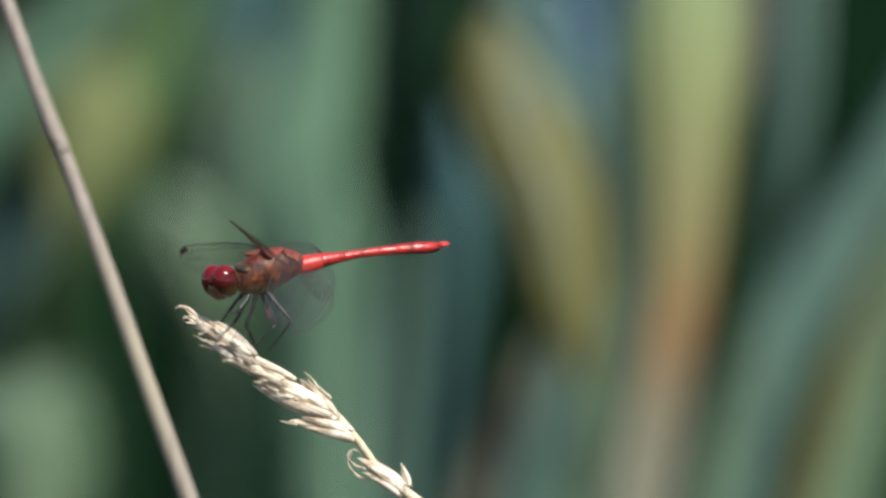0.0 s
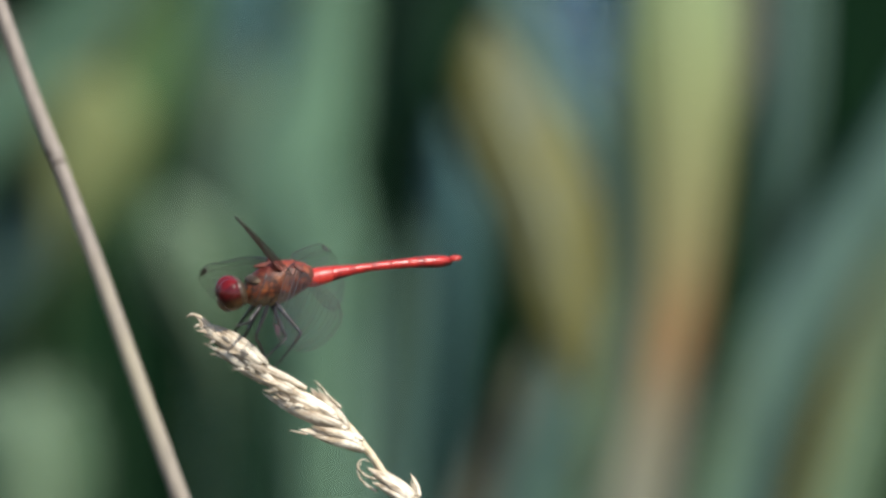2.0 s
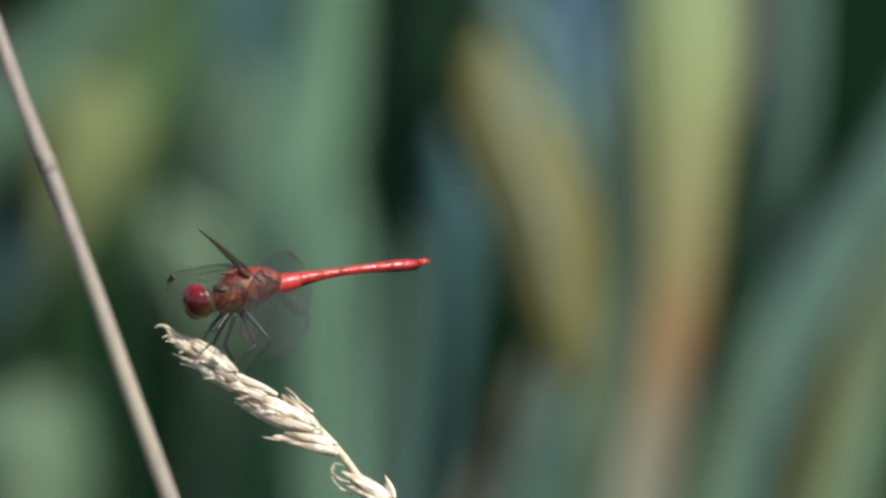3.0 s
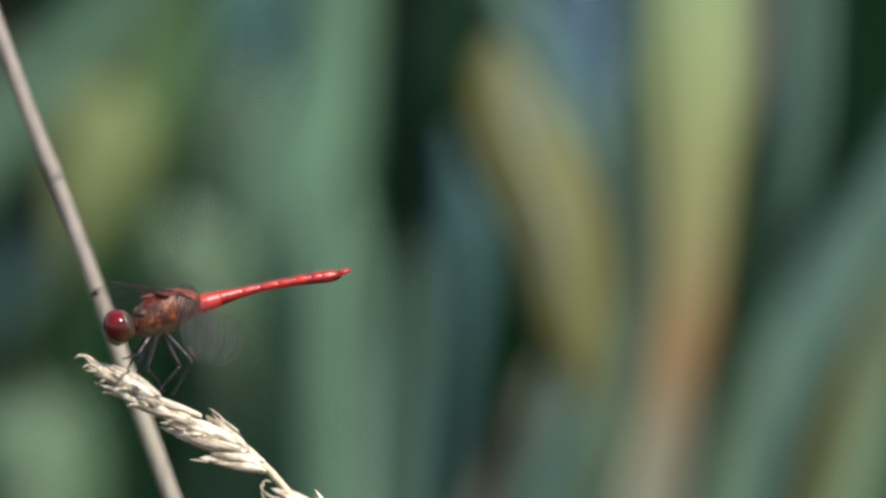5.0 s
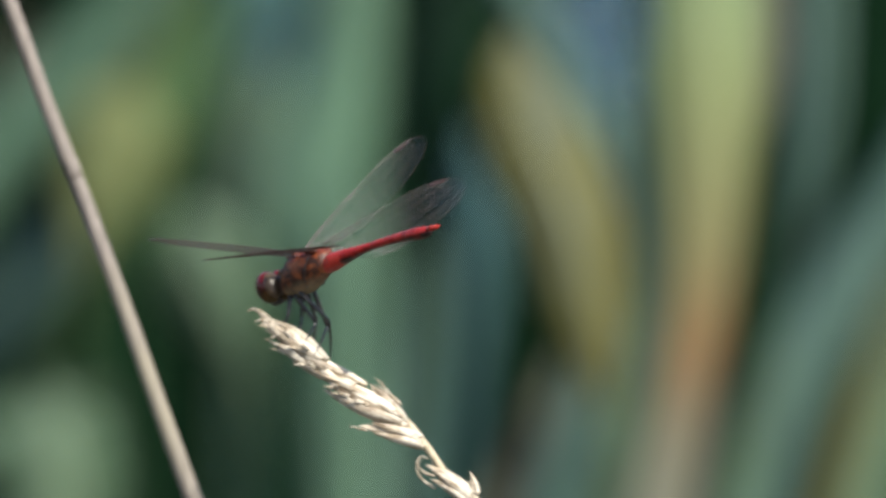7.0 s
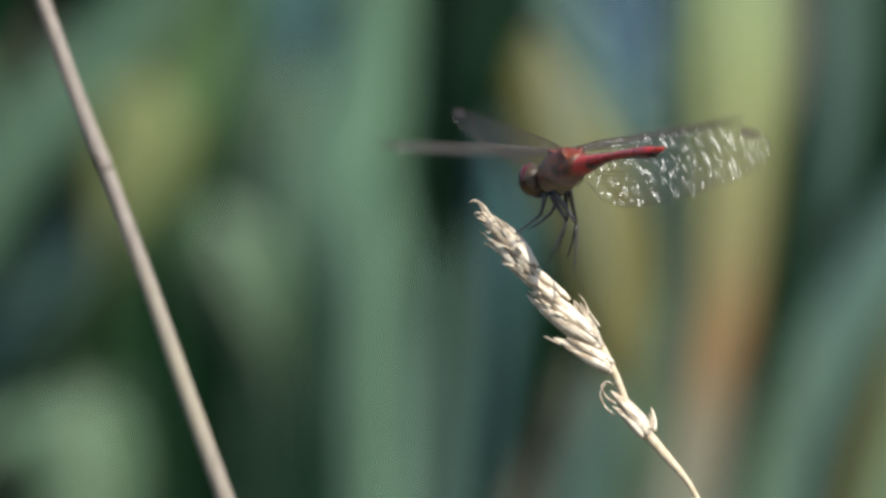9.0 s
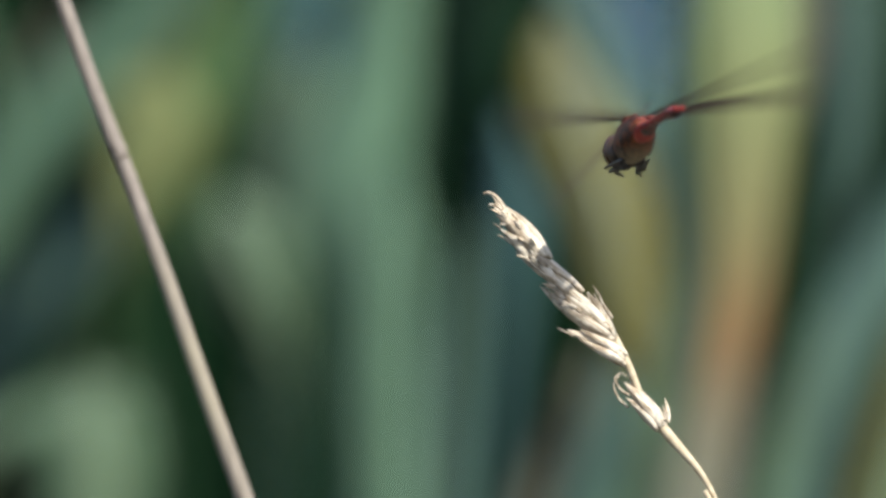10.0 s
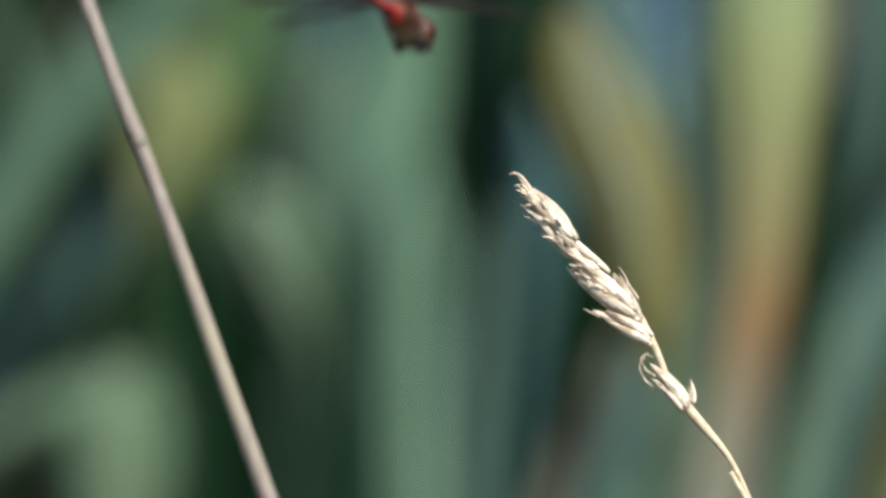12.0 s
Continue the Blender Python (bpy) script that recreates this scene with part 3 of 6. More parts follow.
# ======== the grass with the seed head ========
GRASS_BASE = (0.36, 1.06, 0.0)
SEED_HEAD_ROWS = [
    (0, pose(-0.36467, -0.05491, 0.68260, -8.24, -13.93, 2.00)),
    (0.5, pose(-0.36374, -0.05490, 0.68256, -8.22, -13.87, 1.98)),
    (1, pose(-0.36291, -0.05491, 0.68242, -8.19, -13.40, 1.90)),
    (1.5, pose(-0.36245, -0.05487, 0.68260, -8.15, -13.27, 1.87)),
    (2, pose(-0.36282, -0.05486, 0.68256, -8.14, -13.38, 1.87)),
    (2.5, pose(-0.36416, -0.05485, 0.68253, -8.12, -13.50, 1.87)),
    (3, pose(-0.36619, -0.05476, 0.68305, -8.18, -15.64, 2.18)),
    (4, pose(-0.37224, -0.05478, 0.68277, -8.23, -17.86, 2.54)),
    (5, pose(-0.37731, -0.05483, 0.68234, -8.30, -19.67, 2.85)),
    (5.5, pose(-0.37692, -0.05493, 0.68159, -8.29, -19.62, 2.85)),
    (6, pose(-0.37413, -0.05477, 0.68272, -8.20, -18.08, 2.64)),
    (6.5, pose(-0.36808, -0.05472, 0.68310, -8.04, -14.09, 2.10)),
    (7, pose(-0.35773, -0.05451, 0.68458, -8.02, -12.62, 1.93)),
    (7.2, pose(-0.35405, -0.05440, 0.68525, -7.96, -10.55, 1.65)),
    (8, pose(-0.34323, -0.05372, 0.68986, -7.86, -4.49, 0.88)),
    (8.8, pose(-0.33591, -0.05321, 0.69306, -7.86, -0.11, 0.36)),
    (9, pose(-0.33606, -0.05321, 0.69298, -7.86, -0.11, 0.38)),
    (9.5, pose(-0.33617, -0.05318, 0.69312, -7.88, -0.22, 0.44)),
    (10, pose(-0.33595, -0.05323, 0.69270, -7.94, -0.05, 0.48)),
    (10.5, pose(-0.33584, -0.05325, 0.69251, -7.99, 0.00, 0.53)),
    (11, pose(-0.33569, -0.05322, 0.69256, -8.02, 0.05, 0.57)),
    (11.5, pose(-0.33557, -0.05315, 0.69293, -8.04, 0.10, 0.60)),
    (12, pose(-0.33538, -0.05307, 0.69341, -8.06, -0.00, 0.65)),
]
STEM_PIECE = 0.1360
STEM_ROWS = []
STEM_ROWS.append([
    (0, pose(-0.26642, -0.06165, 0.57206, -2.20, -40.99, -0.00)),
    (0.5, pose(-0.26568, -0.06162, 0.57197, -2.20, -40.92, -0.00)),
    (1, pose(-0.26565, -0.06168, 0.57133, -2.22, -40.57, -0.00)),
    (1.5, pose(-0.26541, -0.06164, 0.57135, -2.22, -40.47, -0.00)),
    (2, pose(-0.26559, -0.06160, 0.57142, -2.21, -40.55, -0.00)),
    (2.5, pose(-0.26661, -0.06156, 0.57150, -2.19, -40.67, -0.00)),
    (3, pose(-0.26526, -0.06111, 0.57440, -2.06, -42.18, -0.00)),
    (4, pose(-0.26751, -0.06066, 0.57671, -1.88, -43.87, -0.00)),
    (5, pose(-0.26950, -0.06033, 0.57852, -1.74, -45.26, -0.00)),
    (5.5, pose(-0.26929, -0.06038, 0.57779, -1.72, -45.22, -0.00)),
    (6, pose(-0.26888, -0.06047, 0.57691, -1.81, -44.08, -0.00)),
    (6.5, pose(-0.26919, -0.06104, 0.57260, -2.05, -41.18, -0.00)),
    (7, pose(-0.26202, -0.06103, 0.57241, -2.13, -39.85, -0.00)),
    (7.2, pose(-0.26178, -0.06124, 0.57079, -2.25, -38.31, -0.00)),
    (8, pose(-0.26115, -0.06143, 0.56882, -2.58, -33.77, -0.00)),
    (8.8, pose(-0.26141, -0.06148, 0.56772, -2.80, -30.50, -0.00)),
    (9, pose(-0.26155, -0.06147, 0.56764, -2.79, -30.50, -0.00)),
    (9.5, pose(-0.26144, -0.06142, 0.56787, -2.79, -30.58, -0.00)),
    (10, pose(-0.26152, -0.06154, 0.56738, -2.81, -30.48, -0.00)),
    (10.5, pose(-0.26151, -0.06158, 0.56718, -2.83, -30.44, -0.00)),
    (11, pose(-0.26143, -0.06158, 0.56719, -2.83, -30.41, -0.00)),
    (11.5, pose(-0.26139, -0.06152, 0.56747, -2.84, -30.37, -0.00)),
    (12, pose(-0.26102, -0.06144, 0.56798, -2.84, -30.43, -0.00)),
])
STEM_ROWS.append([
    (0, pose(-0.18211, -0.05265, 0.47317, 3.96, -40.45, -0.00)),
    (0.5, pose(-0.18157, -0.05261, 0.47304, 3.97, -40.37, -0.00)),
    (1, pose(-0.18184, -0.05269, 0.47232, 3.97, -40.25, -0.00)),
    (1.5, pose(-0.18172, -0.05265, 0.47227, 3.97, -40.19, -0.00)),
    (2, pose(-0.18180, -0.05261, 0.47238, 3.97, -40.23, -0.00)),
    (2.5, pose(-0.18254, -0.05257, 0.47254, 3.96, -40.35, -0.00)),
    (3, pose(-0.18013, -0.05205, 0.47572, 3.98, -40.79, -0.00)),
    (4, pose(-0.18054, -0.05151, 0.47865, 3.99, -41.57, -0.00)),
    (5, pose(-0.18102, -0.05109, 0.48099, 4.01, -42.22, -0.00)),
    (5.5, pose(-0.18092, -0.05112, 0.48037, 4.03, -42.21, -0.00)),
    (6, pose(-0.18149, -0.05129, 0.47898, 4.00, -41.74, -0.00)),
    (6.5, pose(-0.18419, -0.05202, 0.47381, 3.96, -40.71, -0.00)),
    (7, pose(-0.17939, -0.05206, 0.47270, 3.97, -39.65, -0.00)),
    (7.2, pose(-0.18047, -0.05234, 0.47053, 3.94, -39.04, -0.00)),
    (8, pose(-0.18360, -0.05278, 0.46649, 3.85, -37.16, -0.00)),
    (8.8, pose(-0.18643, -0.05297, 0.46392, 3.80, -35.84, -0.00)),
    (9, pose(-0.18654, -0.05296, 0.46387, 3.80, -35.86, -0.00)),
    (9.5, pose(-0.18638, -0.05292, 0.46410, 3.80, -35.88, -0.00)),
    (10, pose(-0.18655, -0.05304, 0.46364, 3.80, -35.86, -0.00)),
    (10.5, pose(-0.18658, -0.05309, 0.46346, 3.80, -35.85, -0.00)),
    (11, pose(-0.18654, -0.05309, 0.46345, 3.80, -35.83, -0.00)),
    (11.5, pose(-0.18652, -0.05304, 0.46366, 3.79, -35.80, -0.00)),
    (12, pose(-0.18616, -0.05298, 0.46410, 3.78, -35.78, -0.00)),
])
STEM_ROWS.append([
    (0, pose(-0.10661, -0.03592, 0.36838, 7.38, -35.77, -0.00)),
    (0.5, pose(-0.10627, -0.03589, 0.36822, 7.38, -35.69, -0.00)),
    (1, pose(-0.10658, -0.03595, 0.36765, 7.40, -35.72, -0.00)),
    (1.5, pose(-0.10653, -0.03592, 0.36758, 7.39, -35.69, -0.00)),
    (2, pose(-0.10656, -0.03589, 0.36769, 7.39, -35.70, -0.00)),
    (2.5, pose(-0.10701, -0.03587, 0.36789, 7.37, -35.82, -0.00)),
    (3, pose(-0.10483, -0.03544, 0.37030, 7.31, -35.54, -0.00)),
    (4, pose(-0.10452, -0.03500, 0.37281, 7.22, -35.69, -0.00)),
    (5, pose(-0.10437, -0.03465, 0.37484, 7.15, -35.83, -0.00)),
    (5.5, pose(-0.10434, -0.03467, 0.37436, 7.17, -35.85, -0.00)),
    (6, pose(-0.10509, -0.03484, 0.37318, 7.19, -35.84, -0.00)),
    (6.5, pose(-0.10793, -0.03546, 0.36908, 7.28, -36.06, -0.00)),
    (7, pose(-0.10512, -0.03548, 0.36757, 7.34, -35.24, -0.00)),
    (7.2, pose(-0.10639, -0.03572, 0.36577, 7.38, -35.27, -0.00)),
    (8, pose(-0.11007, -0.03616, 0.36218, 7.42, -35.18, -0.00)),
    (8.8, pose(-0.11313, -0.03636, 0.35989, 7.44, -35.17, -0.00)),
    (9, pose(-0.11321, -0.03635, 0.35986, 7.44, -35.19, -0.00)),
    (9.5, pose(-0.11306, -0.03632, 0.36003, 7.43, -35.17, -0.00)),
    (10, pose(-0.11323, -0.03641, 0.35969, 7.45, -35.20, -0.00)),
    (10.5, pose(-0.11326, -0.03645, 0.35955, 7.45, -35.20, -0.00)),
    (11, pose(-0.11325, -0.03645, 0.35953, 7.45, -35.19, -0.00)),
    (11.5, pose(-0.11324, -0.03642, 0.35968, 7.44, -35.17, -0.00)),
    (12, pose(-0.11296, -0.03638, 0.35998, 7.43, -35.11, -0.00)),
])
STEM_ROWS.append([
    (0, pose(-0.04760, -0.01793, 0.25378, 7.95, -27.24, -0.00)),
    (0.5, pose(-0.04744, -0.01791, 0.25363, 7.95, -27.17, -0.00)),
    (1, pose(-0.04763, -0.01795, 0.25328, 7.97, -27.27, -0.00)),
    (1.5, pose(-0.04762, -0.01793, 0.25323, 7.96, -27.26, -0.00)),
    (2, pose(-0.04762, -0.01791, 0.25330, 7.95, -27.26, -0.00)),
    (2.5, pose(-0.04784, -0.01790, 0.25350, 7.94, -27.35, -0.00)),
    (3, pose(-0.04659, -0.01766, 0.25484, 7.83, -26.76, -0.00)),
    (4, pose(-0.04628, -0.01743, 0.25648, 7.69, -26.60, -0.00)),
    (5, pose(-0.04608, -0.01725, 0.25782, 7.58, -26.48, -0.00)),
    (5.5, pose(-0.04607, -0.01725, 0.25750, 7.60, -26.50, -0.00)),
    (6, pose(-0.04653, -0.01735, 0.25680, 7.65, -26.71, -0.00)),
    (6.5, pose(-0.04822, -0.01769, 0.25439, 7.83, -27.50, -0.00)),
    (7, pose(-0.04697, -0.01769, 0.25302, 7.88, -26.92, -0.00)),
    (7.2, pose(-0.04776, -0.01783, 0.25195, 7.96, -27.25, -0.00)),
    (8, pose(-0.05010, -0.01810, 0.24988, 8.08, -28.10, -0.00)),
    (8.8, pose(-0.05203, -0.01824, 0.24860, 8.12, -28.77, -0.00)),
    (9, pose(-0.05207, -0.01823, 0.24859, 8.12, -28.79, -0.00)),
    (9.5, pose(-0.05199, -0.01822, 0.24869, 8.11, -28.75, -0.00)),
    (10, pose(-0.05209, -0.01826, 0.24848, 8.14, -28.80, -0.00)),
    (10.5, pose(-0.05211, -0.01828, 0.24839, 8.15, -28.82, -0.00)),
    (11, pose(-0.05211, -0.01829, 0.24838, 8.15, -28.81, -0.00)),
    (11.5, pose(-0.05211, -0.01827, 0.24847, 8.14, -28.80, -0.00)),
    (12, pose(-0.05195, -0.01825, 0.24863, 8.13, -28.72, -0.00)),
])
STEM_ROWS.append([
    (0, pose(-0.01148, -0.00469, 0.12951, 5.84, -16.21, -0.00)),
    (0.5, pose(-0.01144, -0.00469, 0.12943, 5.84, -16.17, -0.00)),
    (1, pose(-0.01149, -0.00470, 0.12928, 5.86, -16.25, -0.00)),
    (1.5, pose(-0.01149, -0.00469, 0.12925, 5.85, -16.25, -0.00)),
    (2, pose(-0.01149, -0.00469, 0.12928, 5.85, -16.24, -0.00)),
    (2.5, pose(-0.01154, -0.00469, 0.12940, 5.84, -16.30, -0.00)),
    (3, pose(-0.01121, -0.00463, 0.12994, 5.73, -15.82, -0.00)),
    (4, pose(-0.01111, -0.00457, 0.13071, 5.62, -15.62, -0.00)),
    (5, pose(-0.01105, -0.00453, 0.13134, 5.54, -15.48, -0.00)),
    (5.5, pose(-0.01105, -0.00453, 0.13119, 5.55, -15.49, -0.00)),
    (6, pose(-0.01118, -0.00455, 0.13088, 5.59, -15.69, -0.00)),
    (6.5, pose(-0.01163, -0.00463, 0.12987, 5.75, -16.38, -0.00)),
    (7, pose(-0.01133, -0.00463, 0.12907, 5.78, -16.04, -0.00)),
    (7.2, pose(-0.01155, -0.00466, 0.12863, 5.85, -16.36, -0.00)),
    (8, pose(-0.01221, -0.00473, 0.12783, 5.97, -17.24, -0.00)),
    (8.8, pose(-0.01277, -0.00477, 0.12739, 6.04, -17.95, -0.00)),
    (9, pose(-0.01278, -0.00476, 0.12739, 6.03, -17.96, -0.00)),
    (9.5, pose(-0.01276, -0.00476, 0.12743, 6.03, -17.93, -0.00)),
    (10, pose(-0.01279, -0.00477, 0.12734, 6.05, -17.97, -0.00)),
    (10.5, pose(-0.01279, -0.00478, 0.12730, 6.06, -17.99, -0.00)),
    (11, pose(-0.01279, -0.00478, 0.12729, 6.06, -17.99, -0.00)),
    (11.5, pose(-0.01279, -0.00478, 0.12734, 6.05, -17.98, -0.00)),
    (12, pose(-0.01275, -0.00477, 0.12740, 6.04, -17.92, -0.00)),
])
STEM_ROWS.append([
    (0, pose(0.00000, 0.00000, 0.00000, 2.07, -5.06, -0.00)),
    (0.5, pose(0.00000, 0.00000, 0.00000, 2.07, -5.05, -0.00)),
    (1, pose(0.00000, 0.00000, 0.00000, 2.07, -5.08, -0.00)),
    (1.5, pose(0.00000, 0.00000, 0.00000, 2.07, -5.08, -0.00)),
    (2, pose(0.00000, 0.00000, 0.00000, 2.07, -5.08, -0.00)),
    (2.5, pose(0.00000, 0.00000, 0.00000, 2.07, -5.10, -0.00)),
    (3, pose(0.00000, 0.00000, 0.00000, 2.03, -4.93, -0.00)),
    (4, pose(0.00000, 0.00000, 0.00000, 2.00, -4.86, -0.00)),
    (5, pose(0.00000, 0.00000, 0.00000, 1.97, -4.81, -0.00)),
    (5.5, pose(0.00000, 0.00000, 0.00000, 1.97, -4.82, -0.00)),
    (6, pose(0.00000, 0.00000, 0.00000, 1.98, -4.88, -0.00)),
    (6.5, pose(0.00000, 0.00000, 0.00000, 2.03, -5.12, -0.00)),
    (7, pose(0.00000, 0.00000, 0.00000, 2.04, -5.02, -0.00)),
    (7.2, pose(0.00000, 0.00000, 0.00000, 2.07, -5.13, -0.00)),
    (8, pose(0.00000, 0.00000, 0.00000, 2.11, -5.46, -0.00)),
    (8.8, pose(0.00000, 0.00000, 0.00000, 2.13, -5.72, -0.00)),
    (9, pose(0.00000, 0.00000, 0.00000, 2.13, -5.73, -0.00)),
    (9.5, pose(0.00000, 0.00000, 0.00000, 2.13, -5.72, -0.00)),
    (10, pose(0.00000, 0.00000, 0.00000, 2.14, -5.73, -0.00)),
    (10.5, pose(0.00000, 0.00000, 0.00000, 2.14, -5.74, -0.00)),
    (11, pose(0.00000, 0.00000, 0.00000, 2.14, -5.74, -0.00)),
    (11.5, pose(0.00000, 0.00000, 0.00000, 2.14, -5.74, -0.00)),
    (12, pose(0.00000, 0.00000, 0.00000, 2.13, -5.72, -0.00)),
])
MM = 0.001


def husk(parent, foot, tip, width, depth=0.0, bow=0.0, roll=0.0, lift=0.0):
    """A pointed boat-shaped shell from foot to tip (x, z in millimetres), hollow on one side."""
    a, b = Vector((foot[0], depth, foot[1])), Vector((tip[0], depth + lift, tip[1]))
    way = b - a
    length = way.length
    bm = bmesh.new()
    rings = []
    for k in range(10):
        u = k / 9
        body = math.sin(math.pi * (0.08 + 0.92 * u) ** 0.75) ** 0.85
        w = max(width * 0.5 * body, 0.07 * (1.15 - u))
        bent = bow * math.sin(math.pi * u * 0.9) + 0.35 * bow * u * u
        ring = []
        for j in range(7):
            t = radians(-105 + 210 * j / 6)
            keel = 1.12 if j == 3 else 1.0
            ring.append(Vector((bent + w * math.sin(t), -w * 0.72 * keel * math.cos(t), length * u)) * MM)
        for j in range(5):
            t = radians(80 - 160 * j / 4)
            ring.append(Vector((bent + w * 0.82 * math.sin(t), -w * 0.50 * math.cos(t), length * u)) * MM)
        rings.append(ring)
    loft(bm, rings)
    piece = part("husk", bm, HUSK, parent)
    axis = way.normalized()
    side = axis.cross(Vector((0, 1, 0))).normalized()
    turn = Matrix((side * -1, axis.cross(side * -1), axis)).transposed().to_4x4()
    piece.matrix_basis = Matrix.Translation(a * MM) @ turn @ Matrix.Rotation(radians(roll), 4, 'Z')
    return piece


def awn(parent, points, radius=0.16, name="awn"):
    line = [tuple(p) for p in smooth_line([(x * MM, y * MM, z * MM) for x, y, z in points], 6)]
    bm = bmesh.new()
    n = len(line)
    tube(bm, line, [radius * MM * (1 - 0.75 * i / n) for i in range(n)], 6)
    return part(name, bm, HUSK, parent)


def seeding_grass():
    grass = new("seeding_grass")
    grass.location = GRASS_BASE
    tagged(grass, "dry straw-coloured grass with a ripe husky seed head", "grass")
    head = new("seed_head")
    head.parent = grass
    axis = [(9.6, 0, -15.4), (5.3, 0, -6.4), (0, 0, 0), (-2.9, 0, 3.7), (-5.6, 0, 9.9), (-8.6, 0, 15.3), (-12.8, 0, 18.8), (-16.9, 0, 23.3), (-19.5, 0, 27.3), (-22.6, 0, 31.0), (-23.6, 0, 32.4)]
    line = [tuple(np.array(p) * MM) for p in smooth_line(axis, 8)]
    n = len(line)
    bm = bmesh.new()
    radii = []
    for i in range(n):
        u = i / n
        radii.append((0.36 + 0.40 * math.exp(-((u - 0.20) / 0.08) ** 2) + 0.24 * math.exp(-((u - 0.45) / 0.16) ** 2) - 0.22 * max(0.0, u - 0.8) / 0.2) * MM)
    tube(bm, line, radii, 10)
    body = part("rachis", bm, RACHIS, grass, "ridged straw-coloured axis of the seed head")
    # husks sit in clusters along the axis: foot, tip, width, depth, bow
    clusters = (
        # the clawed tip
        ((-22.0, 29.4), (-25.0, 33.2), 0.7, 0.5, -0.2), ((-22.8, 30.2), (-25.4, 32.8), 0.6, -0.8, 0.3),
        # the bunch that points aside
        ((-6.2, 10.4), (-14.6, 14.7), 2.7, -0.9, 0.5), ((-6.0, 11.4), (-13.2, 16.6), 2.4, -0.2, -0.3), ((-5.8, 9.8), (-12.2, 12.9), 2.2, 0.5, 0.4), ((-6.6, 11.8), (-12.6, 15.2), 1.9, -1.4, -0.2),
        # the lowest, swollen one
        ((-0.8, 0.9), (-6.4, 7.2), 2.9, -0.7, 0.4), ((-0.4, 1.6), (-5.2, 7.8), 2.4, 0.3, -0.3), ((-1.2, 0.4), (-6.2, 4.9), 2.1, -1.1, 0.5), ((-0.2, 0.6), (-4.0, 3.6), 2.0, 0.6, 0.4), ((-1.6, 2.2), (-4.9, 5.8), 1.5, -1.6, 0.0),
        # thin scales on the other side
        ((-8.0, 16.4), (-10.4, 20.4), 0.8, 0.2, -0.3), ((0.3, 1.4), (-0.4, 5.0), 0.9, 0.0, 0.2),
    )
    rng = random.Random(21)

    def bundle(foot, tip, width, depth, bow):
        """One floret: a main husk with two smaller ones tucked round it."""
        husk(head, foot, tip, width * 0.8, depth, bow, rng.uniform(-30, 30))
        for _ in range(2):
            share = rng.uniform(0.5, 0.8)
            fx, fz = foot[0] + rng.uniform(-0.4, 0.4), foot[1] + rng.uniform(-0.4, 0.4)
            tx = fx + (tip[0] - foot[0]) * share + rng.uniform(-0.4, 0.4)
            tz = fz + (tip[1] - foot[1]) * share + rng.uniform(-0.4, 0.4)
            husk(head, (fx, fz), (tx, tz), width * rng.uniform(0.4, 0.65), depth + rng.uniform(-0.8, 0.3), bow + rng.uniform(-0.4, 0.4), rng.uniform(-70, 70), rng.uniform(-0.4, 0.4))

    for floret in clusters:
        bundle(*floret)
    # three rope-like bundles of slender husks, each one tucked under the next
    for foot, tip, thick in (((-7.9, 14.2), (-18.6, 22.7), 1.9), ((-12.5, 20.0), (-22.6, 27.7), 1.95), ((-16.9, 24.9), (-24.8, 32.8), 1.5)):
        way = Vector((tip[0] - foot[0], 0, tip[1] - foot[1])).normalized()
        side = Vector((way.z, 0, -way.x))
        for j in range(8):
            a = radians(-84 + 24 * j) + rng.uniform(-0.25, 0.25)
            off, deep = thick * math.sin(a), -thick * 0.8 * math.cos(a)
            start, stop = rng.uniform(-0.8, 2.2), rng.uniform(-3.6, 0.6)
            husk(head, (foot[0] + side.x * off * 0.45 + way.x * start, foot[1] + side.z * off * 0.45 + way.z * start),
                 (tip[0] + side.x * off * 0.45 + way.x * stop, tip[1] + side.z * off * 0.45 + way.z * stop), rng.uniform(0.9, 1.9), deep + rng.uniform(-0.3, 0.3), 0.55 * math.sin(a) + rng.uniform(-0.5, 0.5), math.degrees(a) * 0.8 + rng.uniform(-40, 40), 0.35 * thick)
    # the dense braid: florets wound round the axis, smaller towards the tip
    turn = 0.0
    first = 0.47
    for i in range(34):
        u = i / 33
        k = int((first + (0.985 - first) * u) * (n - 1))
        at = Vector(line[k]) / MM
        ahead = Vector(line[min(k + 1, n - 1)]) - Vector(line[max(k - 1, 0)])
        way = Vector((ahead.x, 0, ahead.z)).normalized()
        side = Vector((way.z, 0, -way.x))
        turn += 2.4
        swell = float(np.interp(u, [0, 0.12, 0.35, 0.6, 0.78, 0.9, 1.0], [0.5, 1.4, 1.6, 1.5, 1.1, 0.4, 0.1]))
        length = float(np.interp(u, [0, 0.3, 0.7, 1.0], [7.6, 7.0, 5.4, 2.6])) * rng.uniform(0.8, 1.15)
        out = math.cos(turn)
        deep = -math.sin(turn) * swell * 0.75
        foot = at + side * (out * 0.40 * swell)
        tip = foot + way * length + side * (-out * swell * rng.uniform(0.0, 0.35) + rng.uniform(-0.3, 0.2))
        width = float(np.interp(u, [0, 0.4, 0.7, 0.88, 1.0], [1.7, 1.6, 1.2, 0.7, 0.4])) * rng.uniform(0.75, 1.15)
        husk(head, (foot.x, foot.z), (tip.x, tip.z), width * 1.25, deep, -0.5 * out * rng.uniform(0.3, 1.3), 65 * out + rng.uniform(-45, 45), -0.3 * deep)
